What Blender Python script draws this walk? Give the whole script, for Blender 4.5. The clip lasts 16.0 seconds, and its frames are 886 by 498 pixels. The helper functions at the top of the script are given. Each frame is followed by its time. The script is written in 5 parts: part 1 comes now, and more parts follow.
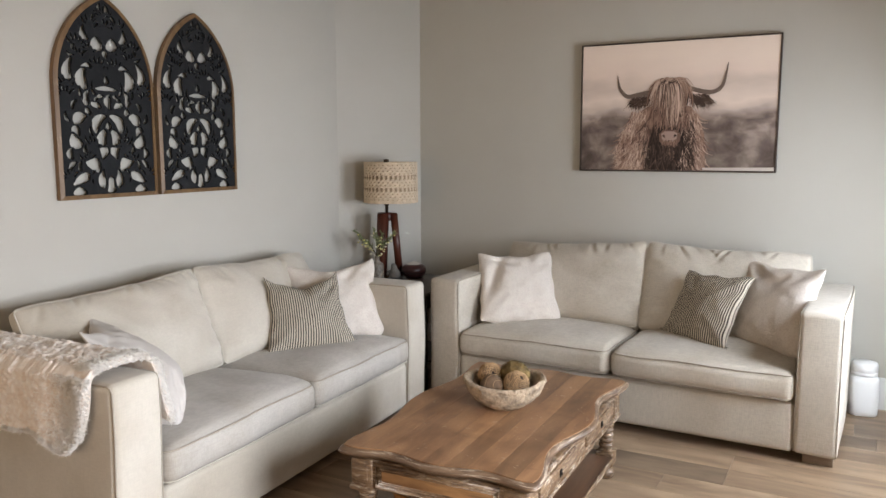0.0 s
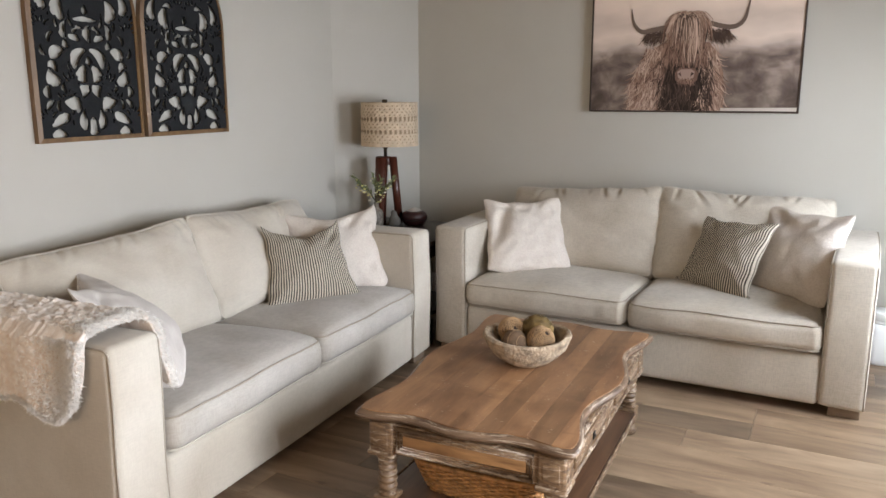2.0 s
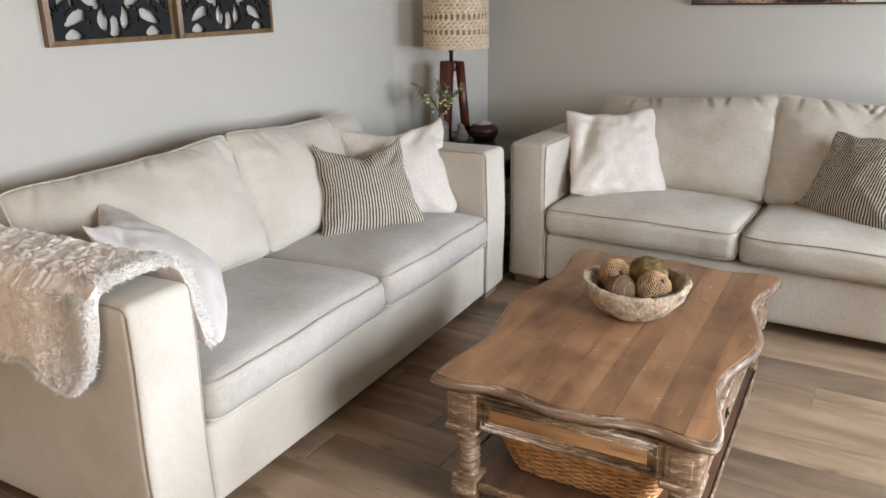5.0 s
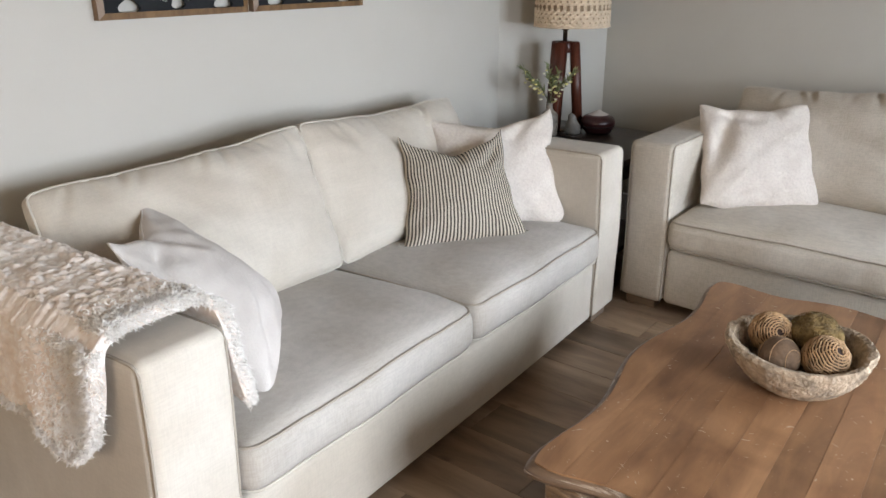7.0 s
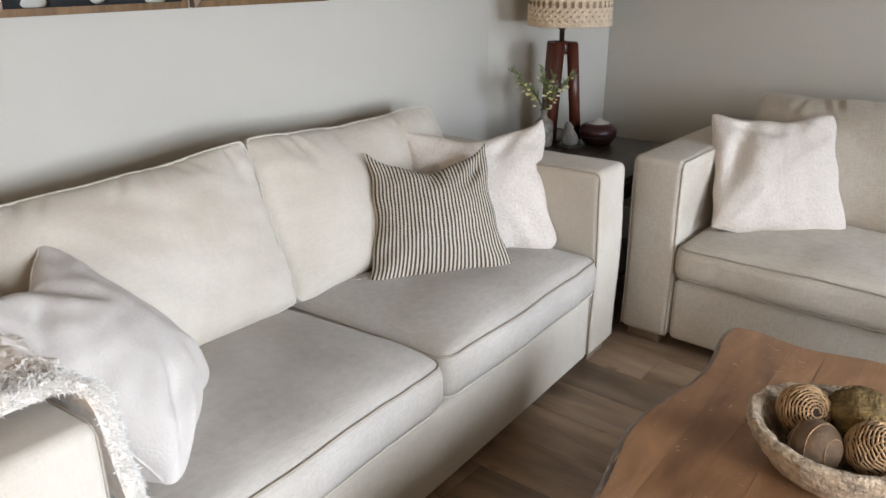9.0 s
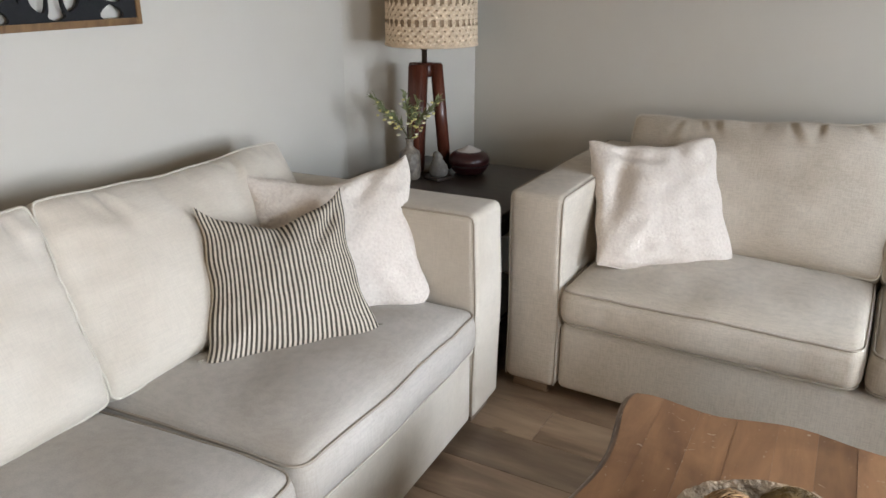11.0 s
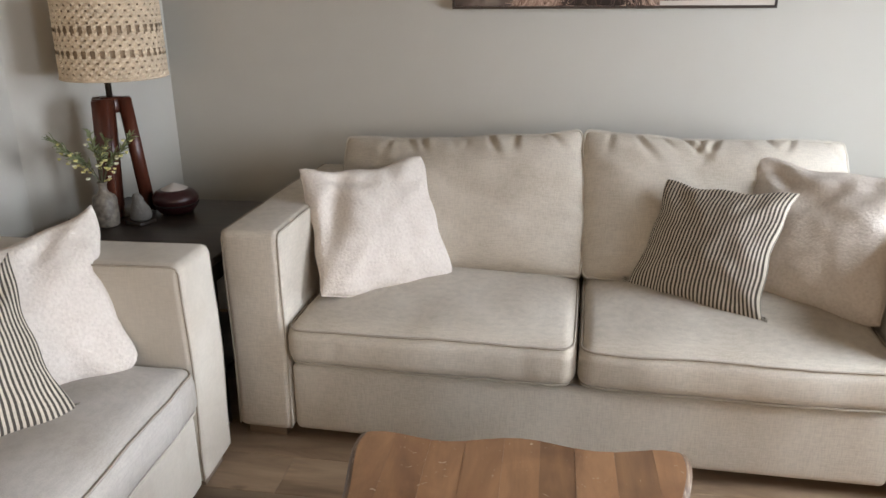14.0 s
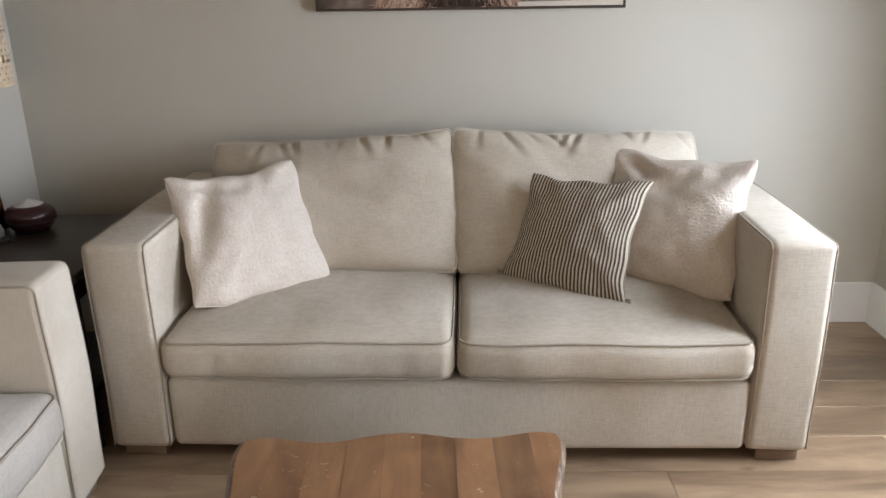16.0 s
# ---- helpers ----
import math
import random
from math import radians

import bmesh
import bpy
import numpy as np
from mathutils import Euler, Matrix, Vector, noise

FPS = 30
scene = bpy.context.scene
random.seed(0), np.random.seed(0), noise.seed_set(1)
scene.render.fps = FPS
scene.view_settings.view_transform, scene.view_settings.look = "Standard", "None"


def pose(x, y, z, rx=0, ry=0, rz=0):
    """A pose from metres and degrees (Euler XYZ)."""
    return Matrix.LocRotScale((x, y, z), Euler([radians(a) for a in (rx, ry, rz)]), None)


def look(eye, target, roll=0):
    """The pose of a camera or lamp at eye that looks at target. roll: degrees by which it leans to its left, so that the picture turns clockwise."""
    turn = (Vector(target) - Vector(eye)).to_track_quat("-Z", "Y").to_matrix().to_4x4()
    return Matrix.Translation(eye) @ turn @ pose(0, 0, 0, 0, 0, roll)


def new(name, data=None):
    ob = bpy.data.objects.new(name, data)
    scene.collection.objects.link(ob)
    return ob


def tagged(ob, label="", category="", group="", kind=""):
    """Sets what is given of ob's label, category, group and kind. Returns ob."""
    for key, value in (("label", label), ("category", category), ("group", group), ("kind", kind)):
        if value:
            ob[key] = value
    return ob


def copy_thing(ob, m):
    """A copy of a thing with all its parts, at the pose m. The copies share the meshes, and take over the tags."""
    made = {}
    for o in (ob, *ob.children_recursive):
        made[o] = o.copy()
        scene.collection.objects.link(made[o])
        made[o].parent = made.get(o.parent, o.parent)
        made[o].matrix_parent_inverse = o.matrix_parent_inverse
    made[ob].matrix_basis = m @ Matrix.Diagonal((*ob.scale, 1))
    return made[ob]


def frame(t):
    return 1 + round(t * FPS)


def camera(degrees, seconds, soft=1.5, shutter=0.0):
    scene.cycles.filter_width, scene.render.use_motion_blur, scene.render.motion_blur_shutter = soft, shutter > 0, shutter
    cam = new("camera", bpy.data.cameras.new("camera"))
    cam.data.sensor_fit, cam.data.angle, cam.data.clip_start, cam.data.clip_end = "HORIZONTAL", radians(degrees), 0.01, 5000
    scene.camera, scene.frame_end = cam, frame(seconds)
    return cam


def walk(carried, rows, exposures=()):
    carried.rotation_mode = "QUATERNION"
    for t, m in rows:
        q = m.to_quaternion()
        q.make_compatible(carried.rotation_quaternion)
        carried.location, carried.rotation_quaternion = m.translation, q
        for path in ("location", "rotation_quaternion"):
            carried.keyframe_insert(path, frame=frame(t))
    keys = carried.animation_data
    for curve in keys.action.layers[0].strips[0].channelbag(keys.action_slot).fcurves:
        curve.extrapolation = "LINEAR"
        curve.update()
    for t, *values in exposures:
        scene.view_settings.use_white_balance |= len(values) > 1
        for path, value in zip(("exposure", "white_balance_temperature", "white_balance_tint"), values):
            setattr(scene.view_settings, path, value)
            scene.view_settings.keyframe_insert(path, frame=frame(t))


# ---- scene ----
cam = camera(59.7, 16.0)
PATH = [
    (0, (2.92, -4.916, 1.461), (1.979, -3.17, 1.203), -0.1),
    (0.5, (2.886, -4.894, 1.457), (1.954, -3.147, 1.178), 0.0),
    (1, (2.833, -4.864, 1.457), (1.918, -3.113, 1.142), 0.1),
    (1.5, (2.762, -4.818, 1.447), (1.865, -3.066, 1.09), 0.1),
    (2, (2.681, -4.781, 1.44), (1.799, -3.031, 1.04), -0.1),
    (2.5, (2.586, -4.745, 1.434), (1.727, -2.997, 0.983), -0.2),
    (3, (2.505, -4.713, 1.423), (1.652, -2.975, 0.922), -0.3),
    (5.5, (2.29, -4.277, 1.388), (1.278, -2.68, 0.735), -0.6),
    (6, (2.215, -4.187, 1.408), (1.159, -2.629, 0.732), -0.3),
    (6.5, (2.115, -4.071, 1.392), (1.0, -2.555, 0.714), -0.4),
    (7, (2.058, -3.957, 1.386), (0.9, -2.481, 0.695), -0.2),
    (7.5, (2.038, -3.833, 1.38), (0.853, -2.379, 0.687), -0.2),
    (8, (2.013, -3.728, 1.37), (0.809, -2.293, 0.67), -0.3),
    (10.5, (1.741, -3.38, 1.374), (0.75, -1.787, 0.682), 0.3),
    (11, (1.735, -3.257, 1.384), (0.819, -1.614, 0.703), 0.0),
    (11.5, (1.752, -3.171, 1.383), (0.907, -1.486, 0.715), -0.2),
    (12, (1.775, -3.14, 1.392), (1.022, -1.408, 0.734), -0.3),
    (12.5, (1.766, -3.116, 1.398), (1.142, -1.334, 0.741), 0.0),
    (13, (1.784, -3.116, 1.404), (1.264, -1.298, 0.752), -0.2),
    (13.5, (1.78, -3.119, 1.409), (1.365, -1.275, 0.757), -0.4),
    (14, (1.785, -3.122, 1.415), (1.471, -1.258, 0.762), -0.5),
    (14.5, (1.788, -3.129, 1.411), (1.574, -1.25, 0.762), -0.7),
    (15, (1.806, -3.133, 1.409), (1.678, -1.245, 0.761), -0.9),
    (15.5, (1.811, -3.135, 1.407), (1.754, -1.244, 0.76), -0.9),
    (16, (1.821, -3.142, 1.411), (1.8, -1.25, 0.762), -0.8),
]
LIGHTING = [(0, 0.03, 6740, 13), (1.5, 0.02, 6720, 13), (3, 0.06, 6680, 13), (5.5, 0.22, 6500, 12), (7, 0.18, 6440, 11.5), (8, 0.18, 6440, 11.5), (10.5, 0.22, 6530, 11.5), (11.5, 0.25, 6540, 11.5), (13, 0.26, 6580, 12), (14.5, 0.09, 6680, 13), (16, 0.03, 6700, 13)]
walk(cam, [(t, look(eye, target, roll)) for t, eye, target, roll in PATH], LIGHTING)

# ---- light ----
world = bpy.data.worlds.new("sky")
scene.world = world
world.use_nodes = True
sky = world.node_tree.nodes.new("ShaderNodeTexSky")
sky.sky_type, sky.sun_disc = "NISHITA", False
sky.sun_elevation, sky.sun_rotation = radians(28), radians(-60)
world.node_tree.links.new(sky.outputs[0], world.node_tree.nodes["Background"].inputs[0])
world.node_tree.nodes["Background"].inputs[1].default_value = 0.08


def area(name, eye, target, w, h, power, colour, spread=125):
    data = bpy.data.lights.new(name, "AREA")
    data.shape, data.size, data.size_y, data.energy, data.color = "RECTANGLE", w, h, power, colour
    data.spread = radians(spread)
    ob = new(name, data)
    ob.matrix_world = look(eye, target)
    return ob


area("window_light_north_end", (3.77, -1.30, 1.18), (1.0, -1.22, -0.10), 1.0, 1.25, 60, (0.76, 0.875, 1.0), 168)
area("window_light_south_end", (3.59, -3.30, 1.12), (0.6, -3.6, -0.40), 0.9, 0.95, 51, (0.82, 0.905, 1.0), 124)
# Added warm fill from the south, aimed high to warm the upper walls.
area("warm_fill_south", (1.9, -6.9, 1.4), (1.9, -1.5, 2.5), 2.6, 1.5, 26, (1.0, 0.76, 0.52), 135)
scene.view_settings.exposure = 0.0

# ---- materials ----


class Nodes:
    """A thin wrapper for node materials."""

    def __init__(self, name, colour, rough=0.6, metal=0.0, spec=0.5):
        self.m = bpy.data.materials.new(name)
        self.m.use_nodes = True
        self.t = self.m.node_tree
        self.b = self.t.nodes["Principled BSDF"]
        self.b.inputs["Base Color"].default_value = (*colour, 1)
        self.b.inputs["Roughness"].default_value = rough
        self.b.inputs["Metallic"].default_value = metal
        self.b.inputs["Specular IOR Level"].default_value = spec
        self.colour = colour
        self.co = None
        self.last = None

    def node(self, kind, **values):
        n = self.t.nodes.new(kind)
        for k, v in values.items():
            n.inputs[k.replace("_", " ")].default_value = v
        return n

    def link(self, a, b):
        self.t.links.new(a, b)

    def coords(self, scale=(1, 1, 1), rot=(0, 0, 0)):
        c = self.t.nodes.new("ShaderNodeTexCoord")
        mp = self.node("ShaderNodeMapping")
        mp.inputs["Scale"].default_value = scale
        mp.inputs["Rotation"].default_value = rot
        self.link(c.outputs["Object"], mp.inputs["Vector"])
        return mp.outputs[0]

    def noise(self, scale, detail=3, co=None, dist=0.0, rough=0.5):
        n = self.node("ShaderNodeTexNoise", Scale=scale, Detail=detail, Distortion=dist, Roughness=rough)
        self.link(co or self.coords(), n.inputs["Vector"])
        return n.outputs[0]

    def ramp(self, fac, stops):
        r = self.t.nodes.new("ShaderNodeValToRGB")
        e = r.color_ramp.elements
        while len(e) < len(stops):
            e.new(0.5)
        for el, (p, c) in zip(e, stops):
            el.position, el.color = p, (*c, 1)
        self.link(fac, r.inputs[0])
        return r.outputs[0]

    def mix(self, a, b, fac, mode="MIX"):
        n = self.t.nodes.new("ShaderNodeMix")
        n.data_type, n.blend_type = "RGBA", mode
        for src, socket in ((a, n.inputs[6]), (b, n.inputs[7]), (fac, n.inputs[0])):
            if isinstance(src, (int, float)):
                socket.default_value = src
            elif isinstance(src, tuple):
                socket.default_value = (*src, 1)
            else:
                self.link(src, socket)
        return n.outputs[2]

    def base(self, out):
        self.link(out, self.b.inputs["Base Color"])

    def bump(self, height, strength=0.3, dist=0.01):
        n = self.node("ShaderNodeBump", Strength=strength, Distance=dist)
        self.link(height, n.inputs["Height"])
        if self.last:
            self.link(self.last, n.inputs["Normal"])
        self.last = n.outputs[0]
        self.link(self.last, self.b.inputs["Normal"])


def mottled(name, colour, rough=0.6, amount=0.12, scale=4.0, fine=60.0, bump=0.15, metal=0.0, dist=0.004):
    n = Nodes(name, colour, rough, metal)
    dark = tuple(c * (1 - amount) for c in colour)
    light = tuple(min(1, c * (1 + amount)) for c in colour)
    a = n.ramp(n.noise(scale, 4), [(0.3, dark), (0.7, light)])
    b = n.ramp(n.noise(fine, 3), [(0.3, tuple(c * (1 - amount * 0.6) for c in (1, 1, 1))), (0.7, (1, 1, 1))])
    n.base(n.mix(a, b, 1.0, "MULTIPLY"))
    if bump:
        n.bump(n.noise(fine, 4), bump, dist)
    return n.m


def linen(name, colour, weave=0.86):
    """Woven upholstery: fine crossed threads with slubs, faint stains."""
    n = Nodes(name, colour, 0.92, spec=0.2)
    across = n.noise(1.0, 2, n.coords((320, 320, 36)))
    down = n.noise(1.0, 2, n.coords((36, 36, 320)))
    threads = n.mix(across, down, 0.5)
    tone = n.ramp(threads, [(0.38, tuple(c * weave for c in colour)), (0.60, tuple(min(1, c * 1.04) for c in colour))])
    wear = n.ramp(n.noise(2.4, 5, dist=0.8), [(0.28, (0.82, 0.79, 0.75)), (0.60, (1, 1, 1))])
    n.base(n.mix(tone, wear, 1.0, "MULTIPLY"))
    n.bump(n.noise(6, 3), 0.25, 0.02)
    n.bump(threads, 0.16, 0.0012)
    n.b.inputs["Sheen Weight"].default_value = 0.15
    return n.m


def wood(name, dark, light, rough=0.5, grain=(1, 1, 1), scale=5.0, spread=0.25, bump=0.2, worn=None, knots=0.0, specks=0.0, wear_grain=(1, 1, 1), warp=1.2):
    """Grain along the axis with the smallest of the grain's numbers; pieces differ by Object Info's Random."""
    n = Nodes(name, light, rough)
    info = n.t.nodes.new("ShaderNodeObjectInfo")
    shift = n.node("ShaderNodeVectorMath")
    shift.operation = "MULTIPLY_ADD"
    n.link(info.outputs["Random"], shift.inputs[0])
    shift.inputs[1].default_value = (37, 23, 11)
    n.link(n.coords(grain), shift.inputs[2])
    co = shift.outputs[0]
    figure = n.noise(scale, 6, co, warp, 0.6)
    col = n.ramp(figure, [(0.30, dark), (0.5, tuple((a + b) / 2 for a, b in zip(dark, light))), (0.70, light)])
    tint = n.ramp(info.outputs["Random"], [(0.0, tuple(1 - spread for _ in range(3))), (0.5, (1 - spread * 0.3, 1 - spread * 0.38, 1 - spread * 0.45)), (1.0, (1, 1, 1))])
    col = n.mix(col, tint, 1.0, "MULTIPLY")
    if knots:
        spots = n.ramp(n.noise(knots, 2, n.coords((1, 2.6, 1)), 0.6), [(0.70, (1, 1, 1)), (0.80, (0.38, 0.30, 0.24))])
        col = n.mix(col, spots, 0.85, "MULTIPLY")
    if specks:
        flecks = n.ramp(n.noise(specks, 2, n.coords((1, 1, 1)), 2.0), [(0.69, (0, 0, 0)), (0.75, (0.75, 0.75, 0.75))])
        col = n.mix(col, (0.55, 0.46, 0.36), flecks)
        stains = n.ramp(n.noise(5, 4, n.coords((1, 1, 1)), 0.8), [(0.30, (0.62, 0.56, 0.52)), (0.55, (1, 1, 1))])
        col = n.mix(col, stains, 0.8, "MULTIPLY")
    if worn:
        mask = n.ramp(n.noise(18, 5, n.coords(wear_grain), 0.8, 0.7), [(0.53, (0, 0, 0)), (0.66, (0.85, 0.85, 0.85))])
        col = n.mix(col, worn, mask)
    n.base(col)
    n.bump(figure, bump, 0.003)
    return n.m


M_wall = mottled("wall_paint", (0.485, 0.460, 0.405), 0.75, 0.025, 1.2, 240, 0.06, dist=0.001)
# Ceiling is out of view; its dark brown tint dims and warms the bounced light.
M_ceiling = mottled("ceiling_bounce_tint", (0.42, 0.36, 0.29), 0.9, 0.02, 2, 150, 0.1)
M_white = mottled("white_trim_paint", (0.78, 0.78, 0.77), 0.4, 0.02, 3, 80, 0.03)
M_floor = wood("oak_floor", (0.155, 0.098, 0.058), (0.405, 0.290, 0.190), 0.36, (1.0, 5, 5), 1.9, 0.42, 0.10, knots=5.5, warp=0.5)
M_linen = linen("sofa_linen", (0.545, 0.49, 0.412), 0.87)
M_soft = linen("washed_linen", (0.545, 0.495, 0.42), 0.95)
M_worn = linen("worn_seat_linen", (0.46, 0.425, 0.38), 0.90)
M_piping = mottled("piping_cord", (0.36, 0.31, 0.25), 0.9, 0.1, 8, 200, 0.2)
M_cord = mottled("pale_piping", (0.53, 0.485, 0.41), 0.9, 0.08, 8, 200, 0.2)
M_foot = wood("sofa_foot_wood", (0.16, 0.11, 0.075), (0.27, 0.20, 0.14), 0.55, (1, 8, 8))
M_dark = mottled("dark_void", (0.02, 0.018, 0.016), 0.9)

# ---- making things ----


def finish(bm, name, material, parent=None, label="", smooth=True, doubles=0.0):
    if doubles:
        bmesh.ops.remove_doubles(bm, verts=bm.verts, dist=doubles)
    bmesh.ops.recalc_face_normals(bm, faces=bm.faces)
    me = bpy.data.meshes.new(name)
    bm.to_mesh(me)
    bm.free()
    me.materials.append(material)
    if smooth:
        me.polygons.foreach_set("use_smooth", [True] * len(me.polygons))
    ob = new(name, me)
    ob.parent = parent
    if label:
        tagged(ob, label)
    return ob


def part(name, bm, material, parent, label="", smooth=True, doubles=0.0):
    return finish(bm, name, material, parent, label, smooth, doubles)


def thing(name, m, label, category, group=""):
    ob = new(name)
    ob.empty_display_size = 0.1
    ob.matrix_world = m
    return tagged(ob, label, category, group)


def box(x0, x1, y0, y1, z0, z1, bevel=0.0, segments=2, bm=None):
    own = bmesh.new()
    bmesh.ops.create_cube(own, size=1)
    for v in own.verts:
        v.co = Vector(((x0 + x1) / 2 + v.co.x * (x1 - x0), (y0 + y1) / 2 + v.co.y * (y1 - y0), (z0 + z1) / 2 + v.co.z * (z1 - z0)))
    if bevel:
        bmesh.ops.bevel(own, geom=own.edges[:], offset=bevel, segments=segments, affect="EDGES", profile=0.5)
    if bm is None:
        return own
    me = bpy.data.meshes.new("join")
    own.to_mesh(me)
    own.free()
    bm.from_mesh(me)
    bpy.data.meshes.remove(me)
    return bm


def soft_box(w, d, h, r, step=0.035, warp=None):
    """A box with its middle at the origin, edges rounded by r; warp moves each vertex after."""
    bm = bmesh.new()
    half = Vector((w / 2, d / 2, h / 2))

    def axis_points(length):
        inner = max(2, round((length - 2 * r) / step))
        return [-length / 2 + r * k / 4 for k in range(4)] + [-length / 2 + r + (length - 2 * r) * k / inner for k in range(inner + 1)] + [length / 2 - r * k / 4 for k in (3, 2, 1, 0)]

    grids = [axis_points(w), axis_points(d), axis_points(h)]
    for ax in range(3):
        a, b = [k for k in range(3) if k != ax]
        for side in (-1, 1):
            rows = []
            for p in grids[a]:
                row = []
                for q in grids[b]:
                    v = Vector((0, 0, 0))
                    v[ax], v[a], v[b] = side * half[ax], p, q
                    core = Vector([max(-half[k] + r, min(half[k] - r, v[k])) for k in range(3)])
                    off = v - core
                    if off.length > 1e-9:
                        v = core + off.normalized() * r
                    row.append(bm.verts.new(v))
                rows.append(row)
            for i in range(len(rows) - 1):
                for j in range(len(rows[0]) - 1):
                    bm.faces.new((rows[i][j], rows[i + 1][j], rows[i + 1][j + 1], rows[i][j + 1]))
    bmesh.ops.remove_doubles(bm, verts=bm.verts, dist=0.0004)
    if warp:
        for v in bm.verts:
            v.co = warp(v.co)
    return bm


def tube(points, r, closed=False, sides=6, bm=None, radii=None):
    """A round cord along the points."""
    bm = bm or bmesh.new()
    pts = [Vector(p) for p in points]
    n = len(pts)
    rings = []
    ref = Vector((0.31, 0.17, 0.93)).normalized()
    for i, p in enumerate(pts):
        a = pts[(i - 1) % n] if closed or i else p
        b = pts[(i + 1) % n] if closed or i < n - 1 else p
        d = (b - a).normalized()
        s = d.cross(ref)
        if s.length < 0.05:
            s = d.cross(Vector((1, 0, 0)))
        s.normalize()
        u = s.cross(d)
        rr = radii[i] if radii else r
        rings.append([bm.verts.new(p + rr * (math.cos(2 * math.pi * k / sides) * s + math.sin(2 * math.pi * k / sides) * u)) for k in range(sides)])
    for i in range(n if closed else n - 1):
        q, w = rings[i], rings[(i + 1) % n]
        for k in range(sides):
            bm.faces.new((q[k], q[(k + 1) % sides], w[(k + 1) % sides], w[k]))
    if not closed:
        bm.faces.new(rings[0][::-1])
        bm.faces.new(rings[-1])
    return bm


def lathe(profile, sides=32, bm=None, centre=(0, 0, 0), wob=0.0):
    """Turned shape from (radius, height) pairs."""
    bm = bm or bmesh.new()
    c = Vector(centre)
    rings = []
    for r, z in profile:
        if r < 1e-5:
            rings.append([bm.verts.new(c + Vector((0, 0, z)))])
        else:
            ring = []
            for k in range(sides):
                a = 2 * math.pi * k / sides
                rr = r * (1 + wob * noise.noise(Vector((math.cos(a) * 2, math.sin(a) * 2, z * 30))))
                ring.append(bm.verts.new(c + Vector((rr * math.cos(a), rr * math.sin(a), z))))
            rings.append(ring)
    for q, w in zip(rings, rings[1:]):
        for k in range(sides):
            j = (k + 1) % sides
            if len(q) == 1 and len(w) == 1:
                continue
            if len(q) == 1:
                bm.faces.new((q[0], w[j], w[k]))
            elif len(w) == 1:
                bm.faces.new((q[k], q[j], w[0]))
            else:
                bm.faces.new((q[k], q[j], w[j], w[k]))
    return bm


def round_rect(w, d, r, z, n=6, f=None):
    """Points round a rectangle with round corners, for piping."""
    pts = []
    for cx, cy, a0 in ((w / 2 - r, d / 2 - r, 0), (-w / 2 + r, d / 2 - r, 90), (-w / 2 + r, -d / 2 + r, 180), (w / 2 - r, -d / 2 + r, 270)):
        for k in range(n + 1):
            a = radians(a0 + 90 * k / n)
            pts.append(Vector((cx + r * math.cos(a), cy + r * math.sin(a), z)))
    dense = []
    for a, b in zip(pts, pts[1:] + pts[:1]):
        steps = max(1, int((b - a).length / 0.04))
        dense += [a.lerp(b, k / steps) for k in range(steps)]
    return [f(p) for p in dense] if f else dense


# ---- the room ----
WEST, NORTH, EAST, SOUTH, HIGH = -0.13, -0.045, 3.63, -7.0, 2.55
CORNER_X, BEND_Y = 0.111, -0.72


def structure(name, bm, material, smooth=False):
    ob = finish(bm, name, material, None, "", smooth)
    ob["kind"] = "structure"
    return ob


def prism(outline, z0, z1):
    bm = bmesh.new()
    lo = [bm.verts.new((x, y, z0)) for x, y in outline]
    hi = [bm.verts.new((x, y, z1)) for x, y in outline]
    bm.faces.new(lo[::-1])
    bm.faces.new(hi)
    for i in range(len(outline)):
        j = (i + 1) % len(outline)
        bm.faces.new((lo[i], lo[j], hi[j], hi[i]))
    return bm


structure("wall_west", prism([(WEST, BEND_Y), (WEST, SOUTH), (WEST - 0.15, SOUTH), (WEST - 0.15, BEND_Y)], 0, HIGH), M_wall)
structure("wall_northwest", prism([(CORNER_X, NORTH), (WEST, BEND_Y), (WEST - 0.15, BEND_Y), (WEST - 0.15, NORTH)], 0, HIGH), M_wall)
structure("wall_north", box(WEST - 0.15, EAST + 0.15, NORTH, NORTH + 0.15, 0, HIGH), M_wall)
WZ0, WZ1 = 0.5, 1.9
EAST_WINDOWS = ((-1.90, -0.80), (-3.95, -2.55))
bm = box(EAST, EAST + 0.15, -0.80, NORTH, 0, HIGH)
box(EAST, EAST + 0.15, -2.55, -1.90, 0, HIGH, bm=bm)
box(EAST, EAST + 0.15, SOUTH, -3.95, 0, HIGH, bm=bm)
for y0, y1 in EAST_WINDOWS:
    box(EAST, EAST + 0.15, y0, y1, 0, WZ0, bm=bm)
    box(EAST, EAST + 0.15, y0, y1, WZ1, HIGH, bm=bm)
structure("wall_east", bm, M_wall)
SX0, SX1 = 0.5, 3.2
bm = box(WEST - 0.15, SX0, SOUTH - 0.15, SOUTH, 0, HIGH)
box(SX1, EAST + 0.15, SOUTH - 0.15, SOUTH, 0, HIGH, bm=bm)
box(SX0, SX1, SOUTH - 0.15, SOUTH, 0, 0.45, bm=bm)
box(SX0, SX1, SOUTH - 0.15, SOUTH, 2.25, HIGH, bm=bm)
structure("wall_south", bm, M_wall)
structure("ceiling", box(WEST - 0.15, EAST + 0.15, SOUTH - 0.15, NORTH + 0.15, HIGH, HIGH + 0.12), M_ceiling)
floor = structure("floor", box(WEST - 0.15, EAST + 0.15, SOUTH - 0.15, NORTH + 0.15, -0.12, -0.012), M_dark)

